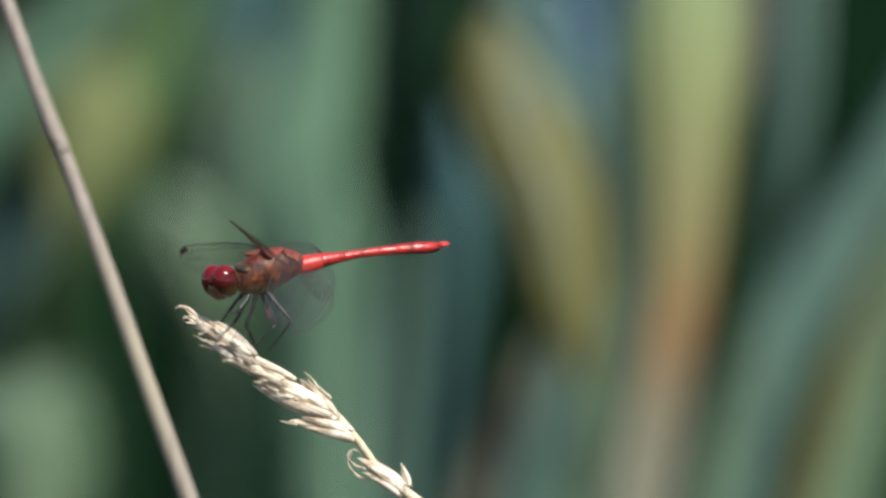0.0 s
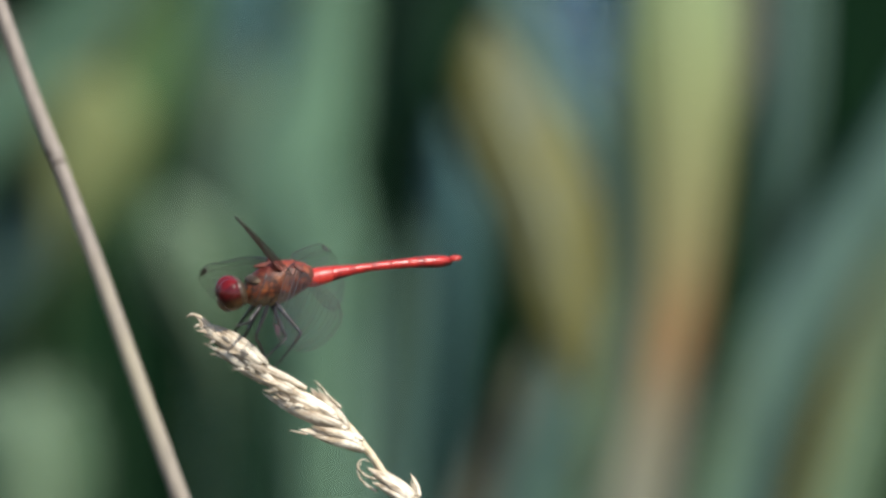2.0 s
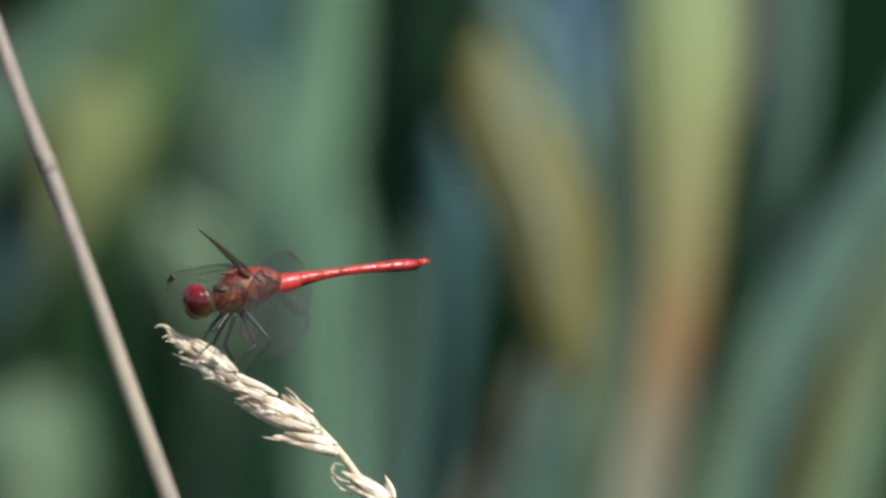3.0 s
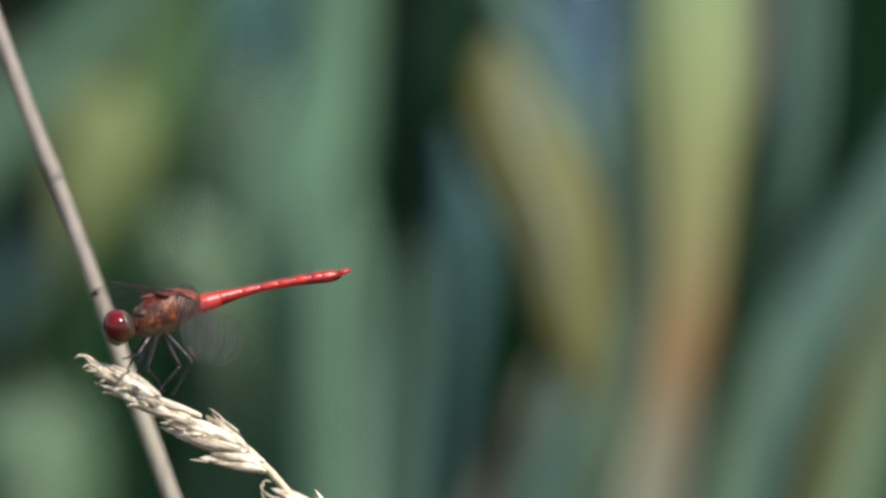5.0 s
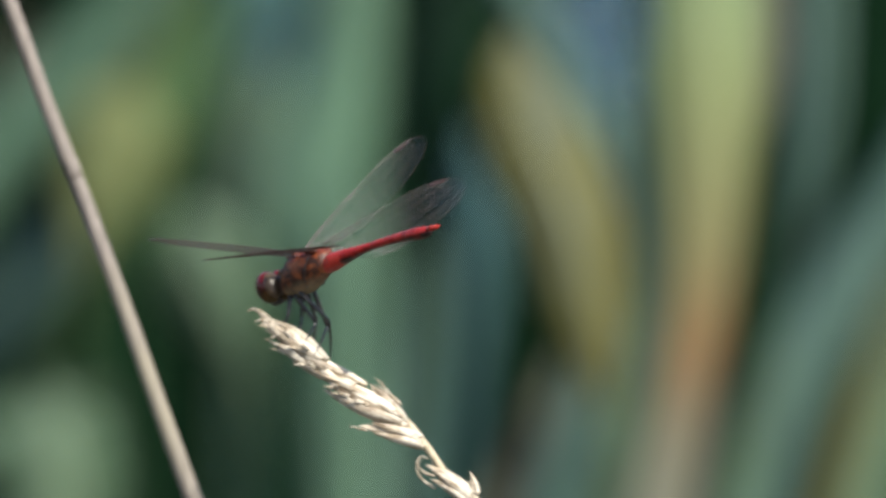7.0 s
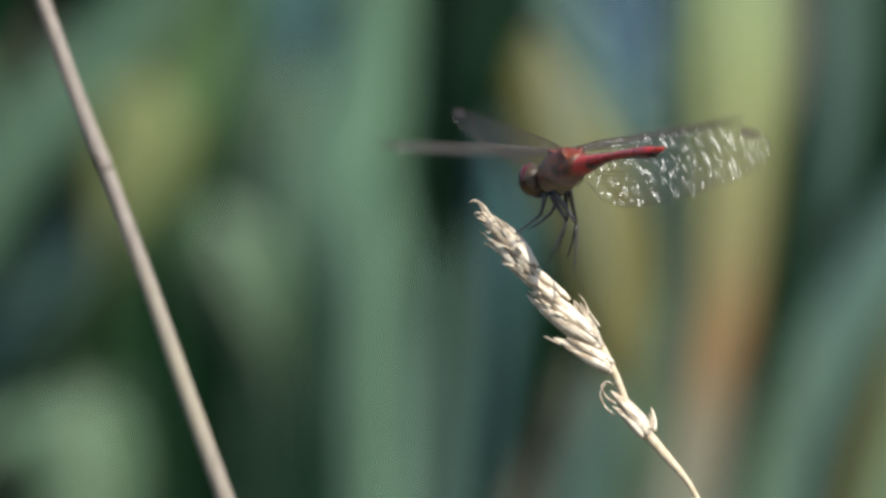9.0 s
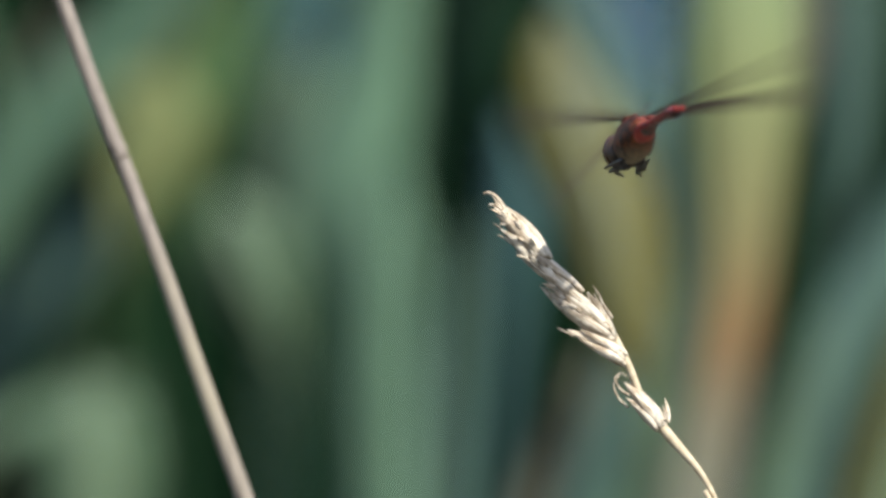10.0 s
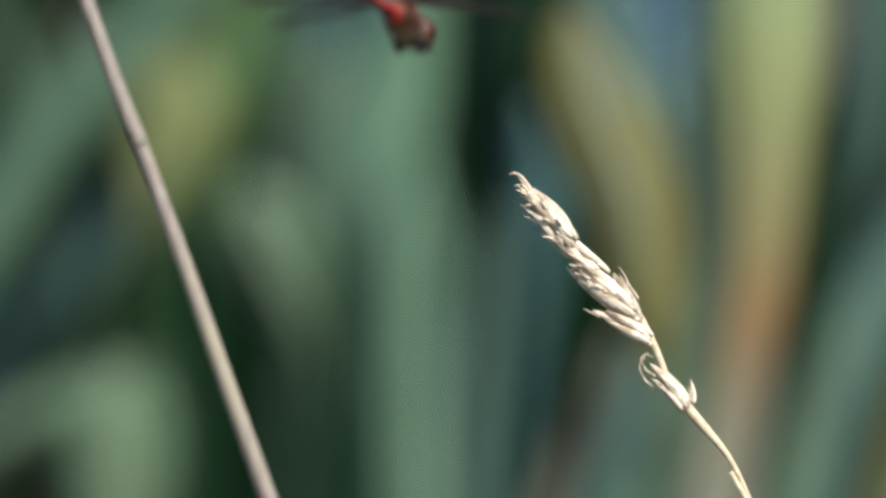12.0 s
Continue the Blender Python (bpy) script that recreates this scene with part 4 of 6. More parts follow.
        if i % 3 == 1:
            low = at + side * rng.uniform(-0.7, 0.3) * swell + way * rng.uniform(0.0, 1.5)
            top = low + way * rng.uniform(1.4, 2.6) + side * rng.uniform(-0.8, 0.2)
            husk(head, (low.x, low.z), (top.x, top.z), rng.uniform(0.5, 1.0), -0.9 * swell - rng.uniform(0.1, 0.5), rng.uniform(-0.5, 0.5), rng.uniform(-140, 140), rng.uniform(-0.5, 0.3))
    for foot, tip, width in (((-20.6, 26.4), (-24.2, 29.4), 1.4), ((-19.8, 25.2), (-23.0, 27.8), 1.3), ((-18.0, 22.8), (-20.4, 24.8), 1.0)):
        husk(head, foot, tip, width, -0.6, 0.3, rng.uniform(-60, 60))
    # torn scales and bristles that stand off the shaded side
    for _ in range(30):
        u = rng.uniform(0.56, 0.97)
        at = Vector(line[int(u * (n - 1))]) / MM
        low = at + Vector((rng.uniform(-1.3, 0.6), 0, rng.uniform(-1.3, 0.4)))
        top = low + Vector((rng.uniform(-2.2, -0.5), 0, rng.uniform(-0.2, 1.7)))
        husk(head, (low.x, low.z), (top.x, top.z), rng.uniform(0.3, 0.75), rng.uniform(-1.8, 0.2), rng.uniform(-0.6, 0.6), rng.uniform(-180, 180), rng.uniform(-0.7, 0.7))
    for line_points in (
        [(-23.4, -0.8, 28.9), (-24.4, -0.9, 29.9), (-25.0, -1.0, 30.3)],
        [(-22.4, -0.5, 27.4), (-23.6, -0.6, 28.3), (-24.4, -0.7, 28.6)],
        [(-13.4, -0.8, 14.0), (-15.0, -1.0, 14.8), (-15.8, -0.9, 15.2)],
        [(-9.0, 0.1, 17.8), (-9.8, 0.1, 20.0), (-10.6, 0.0, 21.2)],
        [(-5.4, -0.6, 5.4), (-6.8, -0.8, 6.4), (-7.4, -0.7, 8.0), (-6.6, -0.5, 8.6), (-5.6, -0.6, 8.0)],
        [(-5.6, -0.4, 3.6), (-7.2, -0.6, 5.4), (-7.6, -0.6, 7.2), (-6.8, -0.5, 8.2)],
    ):
        awn(head, line_points, 0.2)
    # the long hooked tip with a smaller claw under it
    awn(head, [(-22.9, -0.3, 31.2), (-24.2, -0.4, 33.6), (-25.1, -0.4, 34.5), (-25.9, -0.3, 34.8), (-26.5, -0.2, 34.6)], 0.38, "hooked_tip")
    awn(head, [(-23.2, -0.6, 31.6), (-24.8, -0.8, 33.0), (-25.6, -0.8, 33.0), (-25.8, -0.7, 32.8)], 0.2, "hooked_tip")
    body.parent = head
    pieces = []
    for i in range(len(STEM_ROWS)):
        bm = bmesh.new()
        tube(bm, [(0, 0, STEM_PIECE * k / 4 * 1.0) for k in range(5)], [(0.36 + 0.06 * i + 0.06 * (4 - k) / 4) * MM for k in range(5)], 10)
        pieces.append(part("stem", bm, RACHIS, grass, "thin dry straw stem"))
    return grass, head, pieces


# ======== the dragonfly ========
LEG_LENGTHS = [(0.0034, 0.0046), (0.0034, 0.0046), (0.0050, 0.0068), (0.0050, 0.0068), (0.0060, 0.0070), (0.0060, 0.0070)]
HEAD_ROWS = [
    (0, pose(0.0076, 0, -0.0006, 6, 12, 24)),
    (0.9, pose(0.0076, 0, -0.0006, 6, 12, 22)),
    (1.4, pose(0.0076, 0, -0.0006, 0, 12, -6)),
    (3, pose(0.0076, 0, -0.0006, 0, 12, -8)),
    (12, pose(0.0076, 0, -0.0006, 0, 12, -8)),
]
FEMUR_ROWS, TIBIA_ROWS = [], []
FEMUR_ROWS.append([
    (0, pose(0.00360, 0.00120, -0.00270, 156.02, 50.77, 180.00)),
    (1.5, pose(0.00360, 0.00120, -0.00270, 156.02, 50.77, 180.00)),
    (5.5, pose(0.00360, 0.00120, -0.00270, 156.02, 50.77, 180.00)),
    (6.5, pose(0.00360, 0.00120, -0.00270, 119.12, 4.42, 180.00)),
    (7.2, pose(0.00360, 0.00120, -0.00270, 171.05, 15.36, 180.00)),
    (8.8, pose(0.00360, 0.00120, -0.00270, 165.33, 13.68, 180.00)),
    (9, pose(0.00360, 0.00120, -0.00270, 165.33, 13.68, 180.00)),
    (9.5, pose(0.00360, 0.00120, -0.00270, -150.56, -9.22, 180.00)),
    (9.7, pose(0.00360, 0.00120, -0.00270, -164.33, 30.95, -172.34)),
    (9.9, pose(0.00360, 0.00120, -0.00270, 173.98, 71.57, 180.00)),
    (12, pose(0.00360, 0.00120, -0.00270, 173.98, 71.57, 180.00)),
])
TIBIA_ROWS.append([
    (0, pose(0.00000, 0.00000, 0.00340, -14.07, -45.02, -26.44)),
    (1.5, pose(0.00000, 0.00000, 0.00340, -14.07, -45.02, -26.44)),
    (5.5, pose(0.00000, 0.00000, 0.00340, -14.07, -45.02, -26.44)),
    (6, pose(0.00000, 0.00000, 0.00340, 53.97, -39.94, -48.00)),
    (6.5, pose(0.00000, 0.00000, 0.00340, 109.28, -23.60, -51.66)),
    (7.2, pose(0.00000, 0.00000, 0.00340, 9.21, -42.50, -8.30)),
    (8.8, pose(0.00000, 0.00000, 0.00340, -28.78, -24.91, -6.98)),
    (9, pose(0.00000, 0.00000, 0.00340, -28.78, -24.91, -6.98)),
    (9.5, pose(0.00000, 0.00000, 0.00340, -49.47, -38.35, 26.52)),
    (9.63, pose(0.00000, 0.00000, 0.00340, -129.87, -60.27, 110.28)),
    (9.77, pose(0.00000, 0.00000, 0.00340, -175.60, -18.48, 159.73)),
    (9.9, pose(0.00000, 0.00000, 0.00340, 175.82, 33.75, 175.96)),
    (12, pose(0.00000, 0.00000, 0.00340, 175.82, 33.75, 175.96)),
])
FEMUR_ROWS.append([
    (0, pose(0.00360, -0.00120, -0.00270, -153.67, 36.44, 180.00)),
    (1.5, pose(0.00360, -0.00120, -0.00270, -153.67, 36.44, 180.00)),
    (5.5, pose(0.00360, -0.00120, -0.00270, -153.67, 36.44, 180.00)),
    (6.5, pose(0.00360, -0.00120, -0.00270, -176.75, 41.19, 180.00)),
    (7.2, pose(0.00360, -0.00120, -0.00270, 172.93, 13.60, 180.00)),
    (8.8, pose(0.00360, -0.00120, -0.00270, 157.36, 18.95, 180.00)),
    (9, pose(0.00360, -0.00120, -0.00270, 157.36, 18.95, 180.00)),
    (9.5, pose(0.00360, -0.00120, -0.00270, -164.03, 72.04, 180.00)),
    (9.9, pose(0.00360, -0.00120, -0.00270, -173.98, 71.57, 180.00)),
    (12, pose(0.00360, -0.00120, -0.00270, -173.98, 71.57, 180.00)),
])
TIBIA_ROWS.append([
    (0, pose(0.00000, 0.00000, 0.00340, 19.67, 14.70, -7.46)),
    (1.5, pose(0.00000, 0.00000, 0.00340, 19.67, 14.70, -7.46)),
    (5.5, pose(0.00000, 0.00000, 0.00340, 19.67, 14.70, -7.46)),
    (6, pose(0.00000, 0.00000, 0.00340, -10.65, 39.37, 3.99)),
    (6.5, pose(0.00000, 0.00000, 0.00340, -55.29, 65.24, -7.06)),
    (7.2, pose(0.00000, 0.00000, 0.00340, -28.84, 38.96, 5.75)),
    (8, pose(0.00000, 0.00000, 0.00340, -12.29, -3.65, 0.37)),
    (8.8, pose(0.00000, 0.00000, 0.00340, 15.16, -41.69, -21.81)),
    (9, pose(0.00000, 0.00000, 0.00340, 15.16, -41.69, -21.81)),
    (9.25, pose(0.00000, 0.00000, 0.00340, 137.82, -48.66, -146.62)),
    (9.5, pose(0.00000, 0.00000, 0.00340, 159.73, 25.30, -172.22)),
    (9.9, pose(0.00000, 0.00000, 0.00340, -175.82, 33.75, -175.96)),
    (12, pose(0.00000, 0.00000, 0.00340, -175.82, 33.75, -175.96)),
])
FEMUR_ROWS.append([
    (0, pose(0.00260, 0.00140, -0.00280, 176.58, 27.62, 180.00)),
    (1.5, pose(0.00260, 0.00140, -0.00280, 176.58, 27.62, 180.00)),
    (5.5, pose(0.00260, 0.00140, -0.00280, 176.58, 27.62, 180.00)),
    (6.5, pose(0.00260, 0.00140, -0.00280, -174.08, -5.19, 180.00)),
    (7.2, pose(0.00260, 0.00140, -0.00280, -157.99, -14.49, 180.00)),
    (8.8, pose(0.00260, 0.00140, -0.00280, -156.00, -11.87, 180.00)),
    (9, pose(0.00260, 0.00140, -0.00280, -156.00, -11.87, 180.00)),
    (9.5, pose(0.00260, 0.00140, -0.00280, -163.95, -73.46, 180.00)),
    (9.63, pose(0.00260, 0.00140, -0.00280, -174.77, -21.65, -170.11)),
    (9.77, pose(0.00260, 0.00140, -0.00280, -177.40, 30.45, -169.33)),
    (9.9, pose(0.00260, 0.00140, -0.00280, 170.01, 82.41, -180.00)),
    (12, pose(0.00260, 0.00140, -0.00280, 170.01, 82.41, 180.00)),
])
TIBIA_ROWS.append([
    (0, pose(0.00000, 0.00000, 0.00500, 46.05, 56.11, 5.10)),
    (1.5, pose(0.00000, 0.00000, 0.00500, 46.05, 56.11, 5.10)),
    (5.5, pose(0.00000, 0.00000, 0.00500, 46.05, 56.11, 5.10)),
    (6, pose(0.00000, 0.00000, 0.00500, 35.48, -4.47, 0.87)),
    (6.5, pose(0.00000, 0.00000, 0.00500, 19.35, -64.56, 12.59)),
    (7.2, pose(0.00000, 0.00000, 0.00500, -37.17, -29.77, 13.36)),
    (8.8, pose(0.00000, 0.00000, 0.00500, -50.70, -27.85, 13.61)),
    (9, pose(0.00000, 0.00000, 0.00500, -50.70, -27.85, 13.61)),
    (9.25, pose(0.00000, 0.00000, 0.00500, -114.68, -58.39, 104.97)),
    (9.5, pose(0.00000, 0.00000, 0.00500, -155.70, -14.90, 175.61)),
    (9.9, pose(0.00000, 0.00000, 0.00500, 175.63, 14.56, 177.38)),
    (12, pose(0.00000, 0.00000, 0.00500, 175.63, 14.56, 177.38)),
])
FEMUR_ROWS.append([
    (0, pose(0.00260, -0.00140, -0.00280, 178.84, 34.01, 180.00)),
    (1.5, pose(0.00260, -0.00140, -0.00280, 178.84, 34.01, 180.00)),
    (5.5, pose(0.00260, -0.00140, -0.00280, 178.84, 34.01, 180.00)),
    (6.5, pose(0.00260, -0.00140, -0.00280, -159.67, 38.17, 180.00)),
    (7.2, pose(0.00260, -0.00140, -0.00280, -157.25, 19.33, 180.00)),
    (8.8, pose(0.00260, -0.00140, -0.00280, -161.95, 36.62, 180.00)),
    (9, pose(0.00260, -0.00140, -0.00280, -161.95, 36.62, 180.00)),
    (9.5, pose(0.00260, -0.00140, -0.00280, -156.87, 81.65, 180.00)),
    (9.9, pose(0.00260, -0.00140, -0.00280, -170.01, 82.41, -180.00)),
    (12, pose(0.00260, -0.00140, -0.00280, -170.01, 82.41, 180.00)),
])
TIBIA_ROWS.append([
    (0, pose(0.00000, 0.00000, 0.00500, 61.89, 25.23, 0.55)),
    (1.5, pose(0.00000, 0.00000, 0.00500, 61.89, 25.23, 0.55)),
    (5.5, pose(0.00000, 0.00000, 0.00500, 61.89, 25.23, 0.55)),
    (6, pose(0.00000, 0.00000, 0.00500, 7.55, 56.50, 9.98)),
    (6.5, pose(0.00000, 0.00000, 0.00500, -114.30, 66.31, -57.64)),
    (7.2, pose(0.00000, 0.00000, 0.00500, -105.68, 60.32, -47.38)),
    (8, pose(0.00000, 0.00000, 0.00500, -43.04, 32.60, -1.20)),
    (8.8, pose(0.00000, 0.00000, 0.00500, -14.85, -8.05, 2.64)),
    (9, pose(0.00000, 0.00000, 0.00500, -14.85, -8.05, 2.64)),
    (9.167, pose(0.00000, 0.00000, 0.00500, -18.78, 49.48, -2.61)),
    (9.333, pose(0.00000, 0.00000, 0.00500, -175.88, 71.81, -160.59)),
    (9.5, pose(0.00000, 0.00000, 0.00500, 172.14, 14.62, -173.60)),
    (9.9, pose(0.00000, 0.00000, 0.00500, -175.63, 14.56, -177.38)),
    (12, pose(0.00000, 0.00000, 0.00500, -175.63, 14.56, -177.38)),
])
FEMUR_ROWS.append([
    (0, pose(0.00140, 0.00140, -0.00260, 145.65, -30.08, 180.00)),
    (1.5, pose(0.00140, 0.00140, -0.00260, 145.65, -30.08, 180.00)),
    (5.5, pose(0.00140, 0.00140, -0.00260, 145.65, -30.08, 180.00)),
    (6.5, pose(0.00140, 0.00140, -0.00260, -163.64, -25.38, 180.00)),
    (7.2, pose(0.00140, 0.00140, -0.00260, -155.10, -17.90, 180.00)),
    (8.8, pose(0.00140, 0.00140, -0.00260, -152.53, -12.66, 180.00)),
    (9, pose(0.00140, 0.00140, -0.00260, -152.53, -12.66, 180.00)),
    (9.5, pose(0.00140, 0.00140, -0.00260, -137.88, -17.67, 180.00)),
    (9.7, pose(0.00140, 0.00140, -0.00260, -156.71, 33.31, -163.09)),
    (9.9, pose(0.00140, 0.00140, -0.00260, 165.51, 86.63, 180.00)),
    (12, pose(0.00140, 0.00140, -0.00260, 165.51, 86.63, 180.00)),
])
TIBIA_ROWS.append([
    (0, pose(0.00000, 0.00000, 0.00600, 88.13, -46.51, -46.10)),
    (1.5, pose(0.00000, 0.00000, 0.00600, 88.13, -46.51, -46.10)),
    (5.5, pose(0.00000, 0.00000, 0.00600, 88.13, -46.51, -46.10)),
    (6.5, pose(0.00000, 0.00000, 0.00600, -16.27, -66.82, 43.30)),
    (7.2, pose(0.00000, 0.00000, 0.00600, -17.58, -47.83, 30.82)),
    (8.8, pose(0.00000, 0.00000, 0.00600, -34.48, -15.05, 8.04)),
    (9, pose(0.00000, 0.00000, 0.00600, -34.48, -15.05, 8.04)),
    (9.5, pose(0.00000, 0.00000, 0.00600, -32.96, -12.91, 11.96)),
    (9.63, pose(0.00000, 0.00000, 0.00600, -60.85, -63.91, 44.11)),
    (9.77, pose(0.00000, 0.00000, 0.00600, -173.39, -49.99, 160.21)),
    (9.9, pose(0.00000, 0.00000, 0.00600, 172.69, 3.26, 179.16)),
    (12, pose(0.00000, 0.00000, 0.00600, 172.69, 3.26, 179.16)),
])
FEMUR_ROWS.append([
    (0, pose(0.00140, -0.00140, -0.00260, 164.25, -15.10, 180.00)),
    (1.5, pose(0.00140, -0.00140, -0.00260, 164.25, -15.10, 180.00)),
    (5.5, pose(0.00140, -0.00140, -0.00260, 164.25, -15.10, 180.00)),
    (6.5, pose(0.00140, -0.00140, -0.00260, -140.76, 25.72, 180.00)),
    (7.2, pose(0.00140, -0.00140, -0.00260, -165.87, 7.98, 180.00)),
    (8.8, pose(0.00140, -0.00140, -0.00260, -159.46, 26.75, 180.00)),
    (9, pose(0.00140, -0.00140, -0.00260, -159.46, 26.75, 180.00)),
    (9.5, pose(0.00140, -0.00140, -0.00260, -142.01, 80.56, 180.00)),
    (9.9, pose(0.00140, -0.00140, -0.00260, -165.51, 86.63, -180.00)),
    (12, pose(0.00140, -0.00140, -0.00260, -165.51, 86.63, 180.00)),
])
TIBIA_ROWS.append([
    (0, pose(0.00000, 0.00000, 0.00600, 42.64, -63.41, -34.30)),
    (1.5, pose(0.00000, 0.00000, 0.00600, 42.64, -63.41, -34.30)),
    (5.5, pose(0.00000, 0.00000, 0.00600, 42.64, -63.41, -34.30)),
    (6, pose(0.00000, 0.00000, 0.00600, -39.12, -13.58, 4.05)),
    (6.5, pose(0.00000, 0.00000, 0.00600, -100.30, 32.08, -30.80)),
    (7.2, pose(0.00000, 0.00000, 0.00600, -68.80, 53.18, -19.65)),
    (8, pose(0.00000, 0.00000, 0.00600, -32.01, 17.31, 7.04)),
    (8.8, pose(0.00000, 0.00000, 0.00600, -11.77, -24.08, 9.64)),
    (9, pose(0.00000, 0.00000, 0.00600, -11.77, -24.08, 9.64)),
    (9.167, pose(0.00000, 0.00000, 0.00600, -41.87, -78.30, 45.60)),
    (9.333, pose(0.00000, 0.00000, 0.00600, -172.21, -42.14, -178.69)),
    (9.5, pose(0.00000, 0.00000, 0.00600, -173.31, 13.82, -168.93)),
    (9.9, pose(0.00000, 0.00000, 0.00600, -172.69, 3.26, -179.16)),
    (12, pose(0.00000, 0.00000, 0.00600, -172.69, 3.26, -179.16)),
])

def wing_outline(hind):
    """Leading and trailing edge of a wing along its span, as (y, x) in millimetres."""
    if hind:
        lead = [(0, 0.5), (3, 0.9), (10, 0.5), (15, 0.1), (20, -0.3), (24, -0.9), (26.5, -2.0), (27.5, -4.0)]
        trail = [(0.6, -4.6), (2.0, -7.6), (5, -9.2), (9, -9.6), (14, -9.3), (19, -8.6), (23, -7.6), (26, -6.2), (27.5, -4.0)]
    else:
        lead = [(0, 0.5), (4, 0.7), (12, 0.5), (15, 0.1), (21, -0.2), (25.5, -0.8), (28, -1.8), (29, -3.4)]
        trail = [(0.4, -1.8), (2.5, -4.2), (6, -6.0), (10, -6.9), (15, -7.3), (20, -7.1), (24.5, -6.4), (27.6, -5.2), (29, -3.4)]
    return lead, trail


def edge_at(edge, y):
    ys = [p[0] for p in edge]
    return float(np.interp(y, ys, [p[1] for p in edge]))


def wing(body, name, hind, mirror):
    lead, trail = wing_outline(hind)
    span = lead[-1][0]
    flip = -1 if mirror else 1
    count = 36

    def spot(y, f, lift=0.0):
        """A point on the wing: span, share of the chord from the leading edge."""
        x = edge_at(lead, y) * (1 - f) + edge_at(trail, y) * f
        corrugated = 0.10 * math.sin(f * 15) * (1 - f) * (1 - 0.6 * y / span)
        return Vector((x, flip * y, corrugated + lift - 0.0006 * y * y)) * MM

    bm = bmesh.new()
    across = [0, 0.06, 0.13, 0.2, 0.3, 0.42, 0.55, 0.7, 0.85, 1.0]
    skin = [[[bm.verts.new(spot(span * (i / count), f, h)) for f in across] for i in range(count + 1)] for h in (0.012, -0.012)]
    for sheet, grid in enumerate(skin):
        for i in range(count):
            for j in range(len(across) - 1):
                quad = (grid[i][j], grid[i + 1][j], grid[i + 1][j + 1], grid[i][j + 1])
                bm.faces.new(quad if sheet else quad[::-1])
    membrane = part(name, bm, MEMBRANE, body, "clear veined wing with a dark spot near its tip")

    verts, faces = [], []

    def vein(points, r0, r1):
        n = len(points)
        for i in range(n - 1):
            a, b = points[i], points[i + 1]
            way = b - a
            if way.length < 1e-7:
                continue
            s = way.normalized().cross(Vector((0, 0, 1))).normalized()
            ra = (r0 + (r1 - r0) * i / n) * MM
            k = len(verts)
            for c in (a, b):
                verts.extend((c - s * ra, c + Vector((0, 0, ra)), c + s * ra, c - Vector((0, 0, ra))))
            for j in range(4):
                faces.append((k + j, k + (j + 1) % 4, k + 4 + (j + 1) % 4, k + 4 + j))

    ys = [span * i / count for i in range(count + 1)]
    vein([spot(y, 0.0) for y in ys], 0.10 if hind else 0.13, 0.06 if hind else 0.08)
    vein([spot(y, 0.06) for y in ys[:19]], 0.06, 0.04)
    vein([spot(y, 0.13) for y in ys[:35]], 0.09, 0.045)
    vein([spot(y, 1.0) for y in ys], 0.045, 0.04)
    longs = (0.20, 0.27, 0.34, 0.41, 0.48, 0.55, 0.62, 0.69, 0.76, 0.83, 0.90, 0.96) if hind else (0.22, 0.31, 0.40, 0.49, 0.58, 0.67, 0.76, 0.86)
    for k, f in enumerate(longs):
        start = 1 + (0 if k < 4 else (k - 2) // 2)
        vein([spot(y, f + 0.10 * (y / span) * math.sin(k * 1.7) * 0.3) for y in ys[start:count - 1 - k % 3]], 0.060 if hind else 0.042, 0.033 if hind else 0.024)
    stations = (0.0, 0.06, 0.13, *longs, 1.0)
    rng = random.Random(3)
    for k in range(len(stations) - 1):
        number = 26 if k < 3 else 20
        for i in range(number):
            y = span * (0.05 + 0.91 * (i + rng.uniform(0.2, 0.8)) / number)
            vein([spot(y, stations[k]), spot(min(y + 0.12, span), stations[k + 1])], 0.010, 0.010)
    mesh = bpy.data.meshes.new("vein_network")
    mesh.from_pydata(verts, [], faces)
    mesh.materials.append(VEIN)
    veins = new("vein_network", mesh)
    veins.parent = membrane
    tagged(veins, "fine dark brown network of veins")
    bm = bmesh.new()
    y0 = span * 0.86
    box = [spot(y0, 0.01), spot(y0 + 2.5, 0.01), spot(y0 + 2.7, 0.15), spot(y0 - 0.2, 0.14)]
    loft(bm, [[p + Vector((0, 0, 0.00009)) for p in box], [p - Vector((0, 0, 0.00009)) for p in box]])
    part("wing_spot", bm, STIGMA, membrane, "dark reddish-brown wing spot", smooth=False)
    bm = bmesh.new()
    ball(bm, (-0.6 * MM, flip * 0.3 * MM, -0.1 * MM), (1.1 * MM, 0.8 * MM, 0.4 * MM), 14, 8)
    part("wing_root", bm, JOINT, membrane, "rusty red wing hinge")
    return membrane


